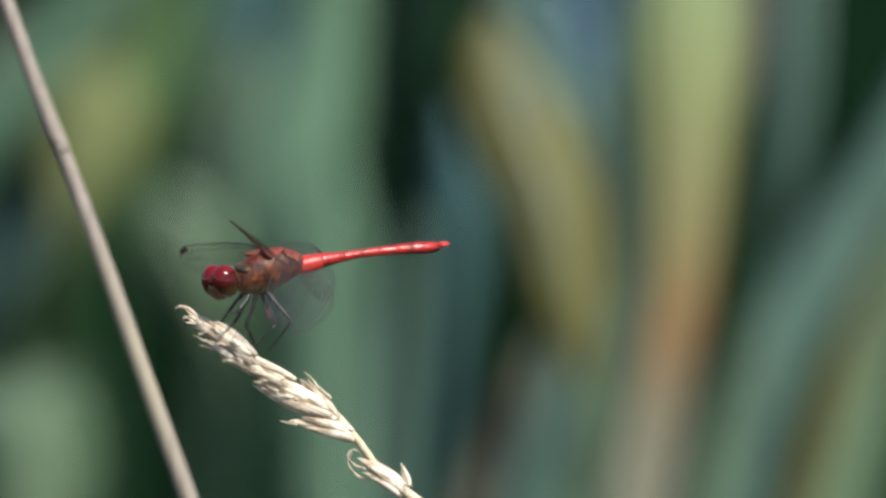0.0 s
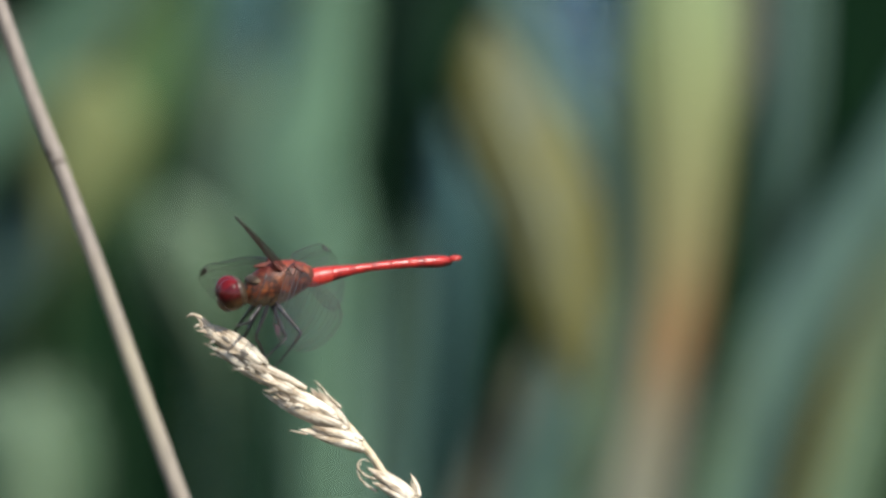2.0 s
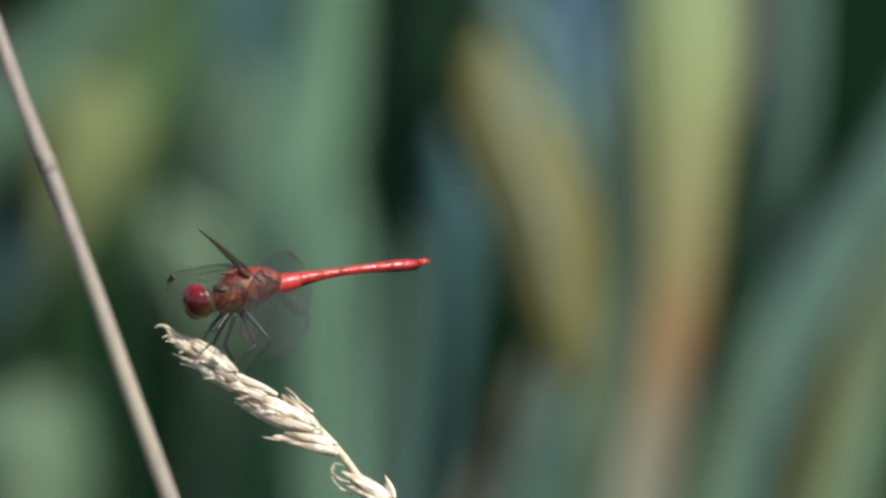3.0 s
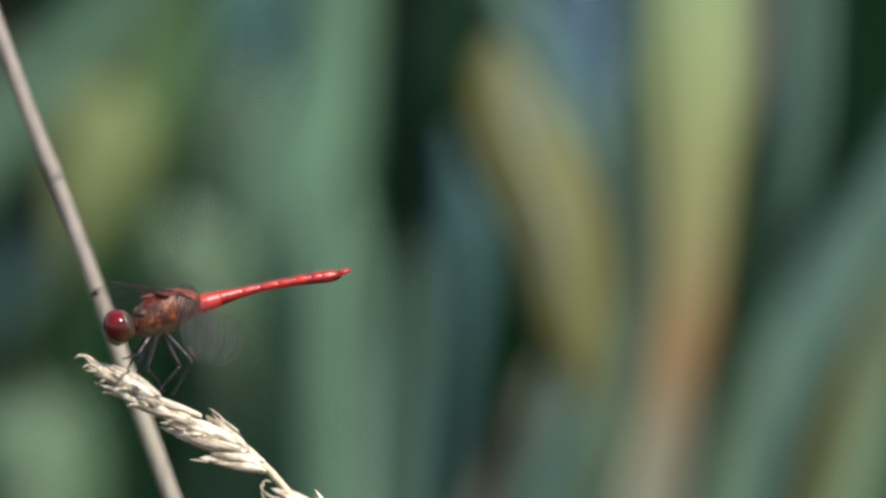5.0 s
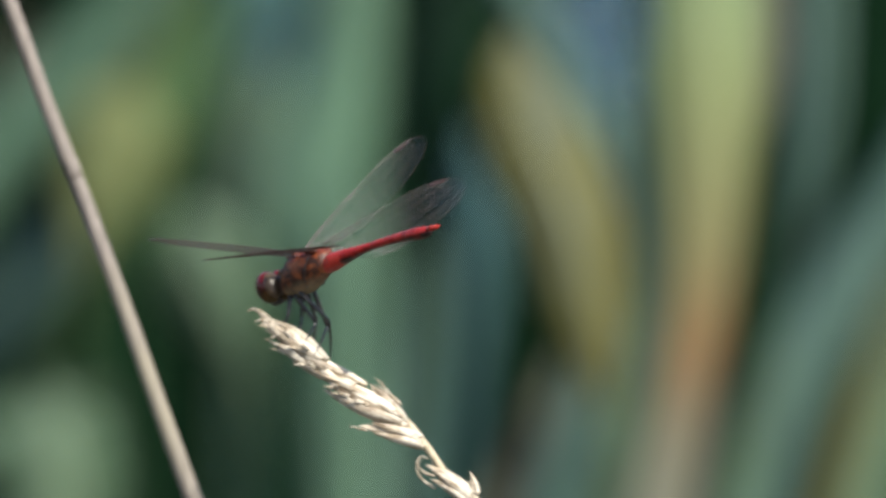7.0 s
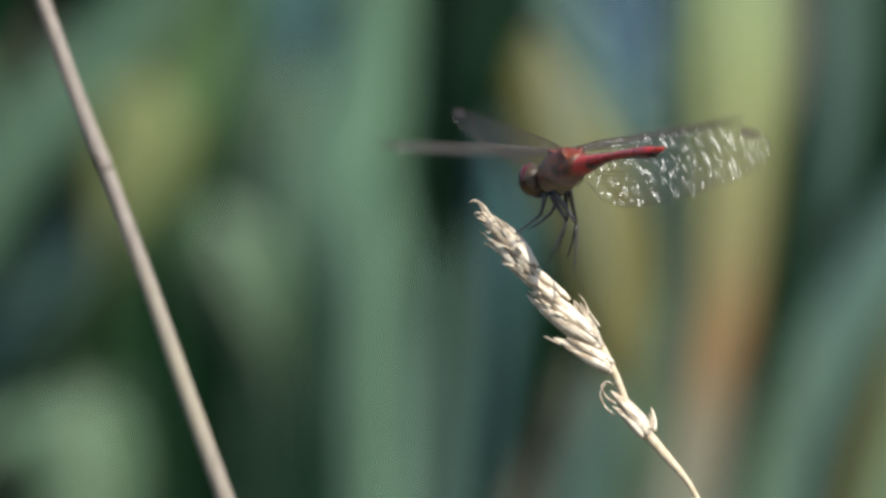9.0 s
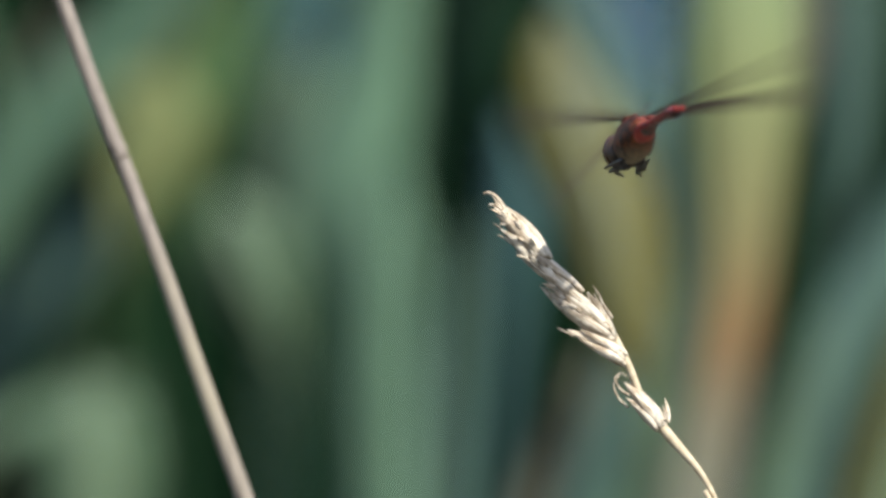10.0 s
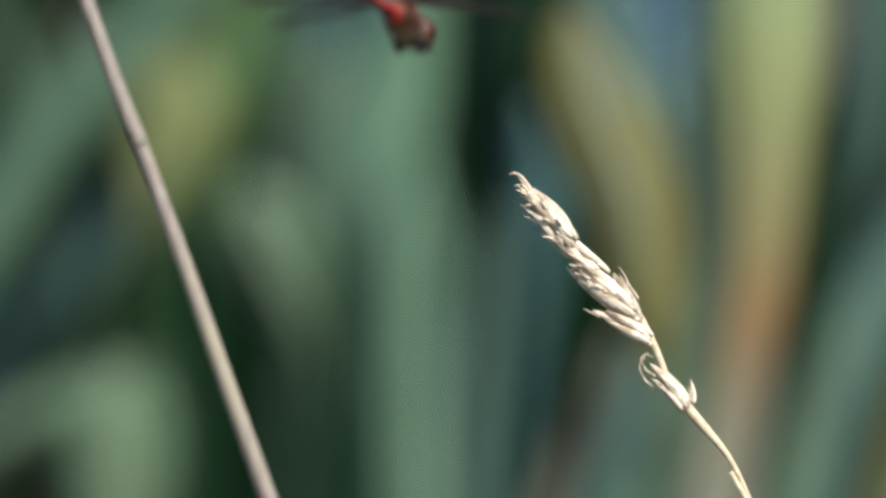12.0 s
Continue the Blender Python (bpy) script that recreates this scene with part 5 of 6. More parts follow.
def dragonfly():
    fly = new("dragonfly")
    tagged(fly, "red darter dragonfly with clear veined wings and black legs", "dragonfly")
    # thorax, hunched forward
    bm = bmesh.new()
    body_loft(bm, [(x * MM, w * MM, h * MM, z * MM) for x, w, h, z in (
        (5.7, 0.7, 0.7, -0.9), (5.3, 1.4, 1.4, -0.9), (4.5, 2.0, 2.05, -0.75), (3.3, 2.45, 2.7, -0.4), (1.9, 2.65, 3.15, -0.05), (0.4, 2.7, 3.2, 0.1),
        (-1.2, 2.55, 2.85, 0.3), (-2.8, 2.2, 2.3, 0.45), (-4.0, 1.75, 1.8, 0.5), (-4.8, 1.2, 1.25, 0.45))], 28)
    thorax = part("thorax", bm, THORAX, fly, "hairy reddish-brown thorax with dark seams")
    for x, lean in ((3.6, 1.6), (0.9, 1.9), (-1.8, 1.7)):
        for s in (1, -1):
            line = []
            for k in range(9):
                a = -0.9 + 1.9 * k / 8
                w = 2.62 - 0.05 * abs(x)
                h = 3.2 - 0.10 * abs(x)
                line.append(((x - lean * math.sin(a)) * MM, s * w * math.cos(a) * 1.005 * MM, (h * math.sin(a) - 0.1) * MM))
            bm = bmesh.new()
            tube(bm, line, [0.09 * MM] * 9, 6)
            part("seam", bm, BLACK, thorax, "thin black seam on the flank")
    bm = bmesh.new()
    ball(bm, (0.6 * MM, 0, 2.85 * MM), (3.3 * MM, 0.85 * MM, 0.42 * MM), 20, 10)
    part("back_ridge", bm, JOINT, thorax, "rusty red ridge between the wings")
    bm = bmesh.new()
    ball(bm, (3.9 * MM, 0, 0.9 * MM), (1.3 * MM, 2.1 * MM, 0.8 * MM), 20, 12)
    part("collar", bm, PALE, thorax, "brown hairy collar behind the head")
    # head
    head = new("head")
    head.parent = fly
    head.matrix_basis = HEAD_ROWS[0][1]
    for s in (1, -1):
        bm = bmesh.new()
        ball(bm, (-1.15 * MM, s * 1.2 * MM, 0.0), (1.1 * MM, 1.5 * MM, 2.0 * MM), 18, 12)
        part("cheek", bm, CHEEK, head, "brown back of the head with pale patches")
        bm = bmesh.new()
        ball(bm, (0, s * 1.2 * MM, 0.1 * MM), (2.05 * MM, 1.8 * MM, 2.4 * MM), 26, 18)
        part("eye", bm, EYE, head, "large glossy dark red compound eye")
    bm = bmesh.new()
    ball(bm, (1.0 * MM, 0, -0.8 * MM), (1.25 * MM, 1.5 * MM, 1.5 * MM), 20, 12)
    part("face", bm, FACE, head, "brownish-yellow face")
    bm = bmesh.new()
    ball(bm, (1.35 * MM, 0, 0.6 * MM), (0.75 * MM, 0.8 * MM, 0.8 * MM), 14, 10)
    part("forehead", bm, EYE, head, "dark red forehead")
    bm = bmesh.new()
    ball(bm, (0.7 * MM, 0, -1.9 * MM), (1.0 * MM, 1.2 * MM, 0.6 * MM), 14, 8)
    part("jaw", bm, BLACK, head, "dark mouthparts")
    bm = bmesh.new()
    tube(bm, [(-2.6 * MM, 0, 0), (-1.7 * MM, 0, 0.1 * MM), (-0.6 * MM, 0, 0.1 * MM)], [0.7 * MM, 0.8 * MM, 0.8 * MM], 10)
    part("neck", bm, BLACK, head, "short dark neck")
    for s in (1, -1):
        bm = bmesh.new()
        tube(bm, [(1.6 * MM, s * 0.4 * MM, 1.0 * MM), (2.2 * MM, s * 0.7 * MM, 1.5 * MM), (2.9 * MM, s * 1.0 * MM, 1.8 * MM)], [0.07 * MM, 0.04 * MM, 0.02 * MM], 5)
        part("antenna", bm, BLACK, head, "tiny black antenna")
    # abdomen, ring by ring
    abdomen = new("abdomen")
    abdomen.parent = fly
    abdomen.matrix_basis = pose(-4.0 * MM, 0, 0.25 * MM, 0, -1.0, 0) @ pose(4.0 * MM, 0, -0.25 * MM)
    ends = (-4.0, -5.5, -7.8, -11.3, -14.0, -16.7, -19.4, -21.7, -23.7, -25.2, -26.1)
    half = (1.30, 1.45, 1.18, 0.76, 0.62, 0.66, 0.75, 0.88, 0.97, 0.86, 0.52)
    for k in range(10):
        x0, x1 = ends[k], ends[k + 1]
        stations = []
        for u in (0, 0.06, 0.3, 0.6, 0.94, 1.0):
            r = half[k] * (1 - u) + half[k + 1] * u
            r *= 0.988 if u in (0, 1.0) else 1.0
            x = x0 + (x1 - x0) * u
            arch = 0.6 * math.sin(math.pi * (x - ends[0]) / (ends[-1] - ends[0]))
            stations.append((x * MM, r * MM, r * 0.95 * MM, (arch - 0.05) * MM))
        bm = bmesh.new()
        body_loft(bm, stations, 18)
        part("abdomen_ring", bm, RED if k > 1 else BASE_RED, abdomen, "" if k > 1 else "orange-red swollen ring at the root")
    for s in (1, -1):
        bm = bmesh.new()
        tube(bm, [(-25.9 * MM, s * 0.35 * MM, 0.25 * MM), (-26.8 * MM, s * 0.5 * MM, 0.3 * MM), (-27.6 * MM, s * 0.42 * MM, 0.4 * MM)], [0.34 * MM, 0.36 * MM, 0.14 * MM], 8)
        part("tail_clasper", bm, BASE_RED, abdomen, "short red tail clasper")
    wings = {}
    for key in ("LF", "RF", "LH", "RH"):
        wings[key] = wing(fly, "forewing" if key[1] == "F" else "hindwing", key[1] == "H", key[0] == "R")
    legs = []
    for i, (upper, lower) in enumerate(LEG_LENGTHS):
        bm = bmesh.new()
        tube(bm, [(0, 0.04 * MM * math.sin(k), upper * k / 6) for k in range(7)], [r * MM for r in (0.34, 0.38, 0.36, 0.32, 0.28, 0.25, 0.23)], 8)
        leg = part("leg", bm, BLACK, fly, "thin bristly black leg")
        bm = bmesh.new()
        bend = 0.02 * lower
        spine = [(bend * math.sin(3.0 * k / 9), 0, lower * k / 9) for k in range(10)]
        tube(bm, spine, [(0.23 - 0.014 * k) * MM for k in range(10)], 8)
        for k in range(1, 9):
            for s in (1, -1):
                p = Vector(spine[k])
                tube(bm, [p, p + Vector((0.35 * s, 0.25, 0.45)) * MM], [0.035 * MM, 0.012 * MM], 4)
        tip = Vector(spine[-1])
        for s in (1, -1):
            tube(bm, [tip, tip + Vector((0.15 * s, 0.1, 0.2)) * MM], [0.05 * MM, 0.02 * MM], 4)
        shin = part("shin", bm, BLACK, leg, "bristled shin with a tiny claw")
        shin.location = (0, 0, upper)
        legs.append((leg, shin))
    return fly, head, wings, legs


STALK_THING = leaning_stalk()
GRASS, SEED_HEAD, STEM_PIECES = seeding_grass()
FLY, HEAD, WINGS, LEGS = dragonfly()

# ======== what moves ========
BODY_ROWS = [
    (0, pose(-0.02509, 1.00965, 0.71503, -2.38, 5.65, -160.64)),
    (0.5, pose(-0.02410, 1.00964, 0.71489, -2.11, 5.28, -160.91)),
    (1, pose(-0.02316, 1.00961, 0.71469, -1.81, 5.15, -161.94)),
    (1.5, pose(-0.02267, 1.00963, 0.71481, -1.55, 5.43, -162.01)),
    (2, pose(-0.02308, 1.00962, 0.71471, -1.29, 5.30, -161.99)),
    (2.5, pose(-0.02453, 1.00962, 0.71465, -1.00, 5.54, -162.79)),
    (3, pose(-0.02758, 1.00960, 0.71445, -0.75, 6.42, -162.27)),
    (4, pose(-0.03524, 1.00947, 0.71357, -0.13, 8.55, -163.68)),
    (5, pose(-0.04047, 1.00928, 0.71238, 0.52, 10.84, -165.30)),
    (5.5, pose(-0.04075, 1.00920, 0.71156, 0.87, 12.77, -165.84)),
    (6, pose(-0.03880, 1.00938, 0.71338, 1.44, 16.74, 177.42)),
    (6.5, pose(-0.03135, 1.00981, 0.71630, 0.69, 19.71, 151.09)),
    (7, pose(-0.02236, 1.01007, 0.71804, -0.39, 19.20, 135.55)),
    (7.2, pose(-0.01823, 1.01024, 0.71921, -0.57, 18.23, 132.94)),
    (8, pose(-0.00355, 1.00896, 0.72418, 0.31, 16.33, 125.06)),
    (8.8, pose(0.00799, 1.00787, 0.73037, 1.16, 11.84, 117.63)),
    (9, pose(0.01105, 1.00646, 0.73251, 1.88, 12.74, 119.83)),
    (9.5, pose(0.01763, 0.99080, 0.73463, 1.39, 12.22, 113.17)),
    (10, pose(0.01906, 0.99032, 0.73754, 0.31, 16.24, 102.31)),
    (10.5, pose(0.01599, 0.99202, 0.73936, -2.42, 10.85, 80.30)),
    (11, pose(0.00976, 1.07500, 0.73383, -3.11, 10.03, 72.80)),
    (11.5, pose(-0.00147, 1.09500, 0.74130, -2.91, 13.13, 71.94)),
    (12, pose(-0.01915, 1.11500, 0.73874, -2.40, 17.07, 73.54)),
]
WING_LF_ROWS = [
    (0, pose(0.00090, 0.00110, 0.00300, 30.00, -33.31, -46.84)),
    (0.75, pose(0.00090, 0.00110, 0.00300, 30.00, -33.31, -46.84)),
    (1, pose(0.00090, 0.00110, 0.00300, 41.31, -41.91, -57.28)),
    (1.5, pose(0.00090, 0.00110, 0.00300, 39.89, -38.99, -56.44)),
    (3, pose(0.00090, 0.00110, 0.00300, 33.09, -34.18, -49.66)),
    (3.6, pose(0.00090, 0.00110, 0.00300, 33.09, -34.18, -49.66)),
    (5, pose(0.00090, 0.00110, 0.00300, 18.44, -13.25, -32.93)),
    (5.5, pose(0.00090, 0.00110, 0.00300, 17.91, -31.73, -44.54)),
    (6, pose(0.00090, 0.00110, 0.00300, 53.48, -69.14, -62.01)),
    (6.5, pose(0.00090, 0.00110, 0.00300, 24.90, -50.56, -20.78)),
    (7, pose(0.00090, 0.00110, 0.00300, 13.70, -23.26, -7.75)),
    (7.2, pose(0.00090, 0.00110, 0.00300, 11.47, -20.76, -7.80)),
    (7.3, pose(0.00090, 0.00110, 0.00300, 24.51, -22.31, -9.18)),
    (7.4, pose(0.00090, 0.00110, 0.00300, -16.73, -21.95, 6.77)),
    (7.5, pose(0.00090, 0.00110, 0.00300, 28.81, -20.59, -10.87)),
    (7.6, pose(0.00090, 0.00110, 0.00300, -0.56, -23.84, 0.02)),
    (7.7, pose(0.00090, 0.00110, 0.00300, -0.71, -23.54, -0.21)),
    (7.8, pose(0.00090, 0.00110, 0.00300, 28.31, -19.90, -11.16)),
    (7.9, pose(0.00090, 0.00110, 0.00300, -17.20, -20.54, 5.14)),
    (8, pose(0.00090, 0.00110, 0.00300, 23.30, -20.58, -9.95)),
    (8.1, pose(0.00090, 0.00110, 0.00300, 7.66, -22.39, -4.56)),
    (8.2, pose(0.00090, 0.00110, 0.00300, -9.17, -21.27, 1.44)),
    (8.3, pose(0.00090, 0.00110, 0.00300, 29.80, -18.08, -12.27)),
    (8.4, pose(0.00090, 0.00110, 0.00300, -14.88, -19.74, 2.66)),
    (8.5, pose(0.00090, 0.00110, 0.00300, 15.55, -20.49, -8.32)),
    (8.6, pose(0.00090, 0.00110, 0.00300, 15.38, -20.21, -8.47)),
    (8.7, pose(0.00090, 0.00110, 0.00300, -15.19, -18.90, 1.71)),
    (8.8, pose(0.00090, 0.00110, 0.00300, 29.01, -16.91, -12.76)),
    (8.9, pose(0.00090, 0.00110, 0.00300, -9.99, -19.23, -0.56)),
    (8.9667, pose(0.00090, 0.00110, 0.00300, -1.07, -19.74, -3.80)),
    (9, pose(0.00090, 0.00110, 0.00300, 6.25, -19.77, -6.28)),
    (9.0333, pose(0.00090, 0.00110, 0.00300, 13.37, -19.26, -8.64)),
    (9.1, pose(0.00090, 0.00110, 0.00300, 27.76, -13.57, -10.06)),
    (9.2, pose(0.00090, 0.00110, 0.00300, -0.40, -12.68, -1.61)),
    (9.3, pose(0.00090, 0.00110, 0.00300, 48.08, -4.72, -5.37)),
    (9.4, pose(0.00090, 0.00110, 0.00300, 28.84, -4.89, -0.96)),
    (9.4667, pose(0.00090, 0.00110, 0.00300, 42.77, -2.21, 1.94)),
    (9.5, pose(0.00090, 0.00110, 0.00300, 49.52, -1.97, 1.68)),
    (9.5333, pose(0.00090, 0.00110, 0.00300, 54.81, -1.74, 1.52)),
    (9.6, pose(0.00090, 0.00110, 0.00300, 49.46, -2.49, 9.34)),
    (9.7, pose(0.00090, 0.00110, 0.00300, 5.42, -0.19, 19.29)),
    (9.8, pose(0.00090, 0.00110, 0.00300, 35.60, -1.00, 24.51)),
    (9.9, pose(0.00090, 0.00110, 0.00300, -9.22, 2.88, 29.70)),
    (9.9667, pose(0.00090, 0.00110, 0.00300, -19.01, 3.31, 33.16)),
    (10, pose(0.00090, 0.00110, 0.00300, -5.31, 3.59, 33.97)),
    (10.0333, pose(0.00090, 0.00110, 0.00300, 9.01, 3.45, 34.85)),
    (10.1, pose(0.00090, 0.00110, 0.00300, 15.27, -0.53, 26.01)),
    (10.2, pose(0.00090, 0.00110, 0.00300, -13.67, -2.73, 17.48)),
    (10.3, pose(0.00090, 0.00110, 0.00300, 36.30, -8.31, 0.53)),
    (10.4, pose(0.00090, 0.00110, 0.00300, 10.05, -12.56, -6.17)),
    (10.4667, pose(0.00090, 0.00110, 0.00300, 21.49, -15.12, -20.01)),
    (10.5, pose(0.00090, 0.00110, 0.00300, 30.34, -14.23, -22.33)),
    (10.5333, pose(0.00090, 0.00110, 0.00300, 37.81, -12.96, -24.02)),
    (10.6, pose(0.00090, 0.00110, 0.00300, 36.14, -10.93, -17.71)),
    (10.7, pose(0.00090, 0.00110, 0.00300, -5.62, -8.23, -4.88)),
    (10.8, pose(0.00090, 0.00110, 0.00300, 31.84, -5.86, -5.39)),
    (10.9, pose(0.00090, 0.00110, 0.00300, -8.42, -2.55, 2.32)),
    (10.9667, pose(0.00090, 0.00110, 0.00300, -31.02, 0.01, 5.41)),
    (11, pose(0.00090, 0.00110, 0.00300, -0.07, 0.01, 5.41)),
    (11.0333, pose(0.00090, 0.00110, 0.00300, 30.91, 0.01, 5.41)),
    (11.1, pose(0.00090, 0.00110, 0.00300, 13.62, -0.04, 2.00)),
    (11.2, pose(0.00090, 0.00110, 0.00300, -22.17, -0.07, -1.39)),
    (11.3, pose(0.00090, 0.00110, 0.00300, 21.21, -0.11, -4.91)),
    (11.4, pose(0.00090, 0.00110, 0.00300, -14.66, -0.16, -8.25)),
    (11.4667, pose(0.00090, 0.00110, 0.00300, -22.69, -0.18, -11.61)),
    (11.5, pose(0.00090, 0.00110, 0.00300, -1.03, -0.21, -11.69)),
    (11.5333, pose(0.00090, 0.00110, 0.00300, 20.91, -0.18, -11.76)),
    (11.6, pose(0.00090, 0.00110, 0.00300, 13.73, 0.01, -12.23)),
    (11.7, pose(0.00090, 0.00110, 0.00300, -21.14, 0.18, -12.83)),
    (11.8, pose(0.00090, 0.00110, 0.00300, 23.17, 0.38, -13.14)),
    (11.9, pose(0.00090, 0.00110, 0.00300, -11.49, 0.62, -13.96)),
    (12, pose(0.00090, 0.00110, 0.00300, 3.39, 0.87, -14.32)),
]
WING_RF_ROWS = [
    (0, pose(0.00090, -0.00110, 0.00300, 13.30, -64.57, -3.20)),
    (0.75, pose(0.00090, -0.00110, 0.00300, 13.30, -64.57, -3.20)),
    (1, pose(0.00090, -0.00110, 0.00300, 21.77, -68.89, -11.76)),
    (1.5, pose(0.00090, -0.00110, 0.00300, 28.77, -72.93, -21.19)),
    (3, pose(0.00090, -0.00110, 0.00300, 30.30, -75.50, -22.11)),
    (3.6, pose(0.00090, -0.00110, 0.00300, 30.30, -75.50, -22.11)),
    (5, pose(0.00090, -0.00110, 0.00300, 10.16, -75.62, -0.45)),
    (5.5, pose(0.00090, -0.00110, 0.00300, -167.96, -87.21, 160.50)),
    (6, pose(0.00090, -0.00110, 0.00300, -29.76, -44.88, 20.79)),
    (6.5, pose(0.00090, -0.00110, 0.00300, -24.91, -31.23, 28.89)),
    (7, pose(0.00090, -0.00110, 0.00300, -33.76, -16.77, 9.70)),
    (7.2, pose(0.00090, -0.00110, 0.00300, -37.04, -18.25, 14.39)),
    (7.3, pose(0.00090, -0.00110, 0.00300, -64.53, -42.86, 48.68)),
    (7.4, pose(0.00090, -0.00110, 0.00300, -8.28, -59.43, 1.35)),
    (7.5, pose(0.00090, -0.00110, 0.00300, -60.72, -38.80, 42.92)),
    (7.6, pose(0.00090, -0.00110, 0.00300, -30.16, -51.33, 19.66)),
    (7.7, pose(0.00090, -0.00110, 0.00300, -26.32, -48.70, 16.15)),
    (7.8, pose(0.00090, -0.00110, 0.00300, -51.72, -35.22, 32.42)),
    (7.9, pose(0.00090, -0.00110, 0.00300, 2.61, -40.81, -4.96)),
    (8, pose(0.00090, -0.00110, 0.00300, -42.33, -33.61, 24.00)),
    (8.1, pose(0.00090, -0.00110, 0.00300, -24.76, -35.44, 12.69)),
    (8.2, pose(0.00090, -0.00110, 0.00300, -3.62, -32.09, 0.11)),
    (8.3, pose(0.00090, -0.00110, 0.00300, -41.14, -24.41, 18.49)),
    (8.4, pose(0.00090, -0.00110, 0.00300, 5.50, -24.02, -3.15)),
    (8.5, pose(0.00090, -0.00110, 0.00300, -24.57, -22.46, 9.45)),
    (8.6, pose(0.00090, -0.00110, 0.00300, -22.82, -19.63, 8.03)),
    (8.7, pose(0.00090, -0.00110, 0.00300, 8.89, -15.39, -1.96)),
    (8.8, pose(0.00090, -0.00110, 0.00300, -32.70, -12.38, 8.68)),
    (8.9, pose(0.00090, -0.00110, 0.00300, 5.63, -11.27, 0.16)),
    (8.9667, pose(0.00090, -0.00110, 0.00300, -2.00, -9.37, 2.00)),
    (9, pose(0.00090, -0.00110, 0.00300, -8.98, -9.32, 3.14)),
    (9.0333, pose(0.00090, -0.00110, 0.00300, -15.70, -9.03, 4.20)),
    (9.1, pose(0.00090, -0.00110, 0.00300, -27.57, -8.39, 2.29)),
    (9.2, pose(0.00090, -0.00110, 0.00300, 3.07, -9.67, -6.72)),
    (9.3, pose(0.00090, -0.00110, 0.00300, -43.74, -7.39, -3.71)),
    (9.4, pose(0.00090, -0.00110, 0.00300, -18.85, -10.96, -11.96)),
    (9.4667, pose(0.00090, -0.00110, 0.00300, -32.01, -11.07, -14.13)),
    (9.5, pose(0.00090, -0.00110, 0.00300, -37.96, -10.36, -12.99)),
    (9.5333, pose(0.00090, -0.00110, 0.00300, -43.06, -9.58, -12.13)),
    (9.6, pose(0.00090, -0.00110, 0.00300, -44.86, -7.20, -9.28)),
    (9.7, pose(0.00090, -0.00110, 0.00300, -7.80, -6.77, -11.11)),
    (9.8, pose(0.00090, -0.00110, 0.00300, -44.41, -3.44, -4.58)),
    (9.9, pose(0.00090, -0.00110, 0.00300, -10.20, -2.36, -3.69)),
    (9.9667, pose(0.00090, -0.00110, 0.00300, -6.41, -0.20, -0.55)),
    (10, pose(0.00090, -0.00110, 0.00300, -20.79, -0.19, -0.50)),
    (10.0333, pose(0.00090, -0.00110, 0.00300, -32.91, -0.17, -0.47)),
    (10.1, pose(0.00090, -0.00110, 0.00300, -33.45, -0.21, -0.54)),
    (10.2, pose(0.00090, -0.00110, 0.00300, 1.20, -0.27, -0.77)),
    (10.3, pose(0.00090, -0.00110, 0.00300, -40.73, -0.25, -0.65)),
    (10.4, pose(0.00090, -0.00110, 0.00300, -9.81, -0.38, -0.90)),
    (10.4667, pose(0.00090, -0.00110, 0.00300, -18.11, -0.42, -0.93)),
    (10.5, pose(0.00090, -0.00110, 0.00300, -24.66, -0.40, -0.88)),
    (10.5333, pose(0.00090, -0.00110, 0.00300, -30.59, -0.38, -0.84)),
    (10.6, pose(0.00090, -0.00110, 0.00300, -31.44, -0.28, -3.35)),
    (10.7, pose(0.00090, -0.00110, 0.00300, 9.52, 0.09, -5.88)),
    (10.8, pose(0.00090, -0.00110, 0.00300, -28.54, 0.04, -8.21)),
    (10.9, pose(0.00090, -0.00110, 0.00300, 11.62, 0.49, -10.28)),
    (10.9667, pose(0.00090, -0.00110, 0.00300, 24.43, 0.58, -12.23)),
    (11, pose(0.00090, -0.00110, 0.00300, 3.08, 0.68, -12.46)),
    (11.0333, pose(0.00090, -0.00110, 0.00300, -19.13, 0.60, -12.70)),
    (11.1, pose(0.00090, -0.00110, 0.00300, -13.28, -0.04, -13.40)),
    (11.2, pose(0.00090, -0.00110, 0.00300, 20.18, -0.56, -14.54)),
    (11.3, pose(0.00090, -0.00110, 0.00300, -25.46, -1.25, -14.66)),
    (11.4, pose(0.00090, -0.00110, 0.00300, 7.40, -2.01, -16.45)),
    (11.4667, pose(0.00090, -0.00110, 0.00300, 19.01, -2.35, -17.93)),
    (11.5, pose(0.00090, -0.00110, 0.00300, -9.23, -2.79, -16.66)),
    (11.5333, pose(0.00090, -0.00110, 0.00300, -33.80, -2.14, -15.69)),
    (11.6, pose(0.00090, -0.00110, 0.00300, -21.63, -2.36, -16.64)),
    (11.7, pose(0.00090, -0.00110, 0.00300, 15.21, -2.11, -18.60)),
    (11.8, pose(0.00090, -0.00110, 0.00300, -27.39, -1.79, -17.55)),
    (11.9, pose(0.00090, -0.00110, 0.00300, 8.41, -1.85, -19.20)),
    (12, pose(0.00090, -0.00110, 0.00300, -4.85, -1.70, -19.24)),
]
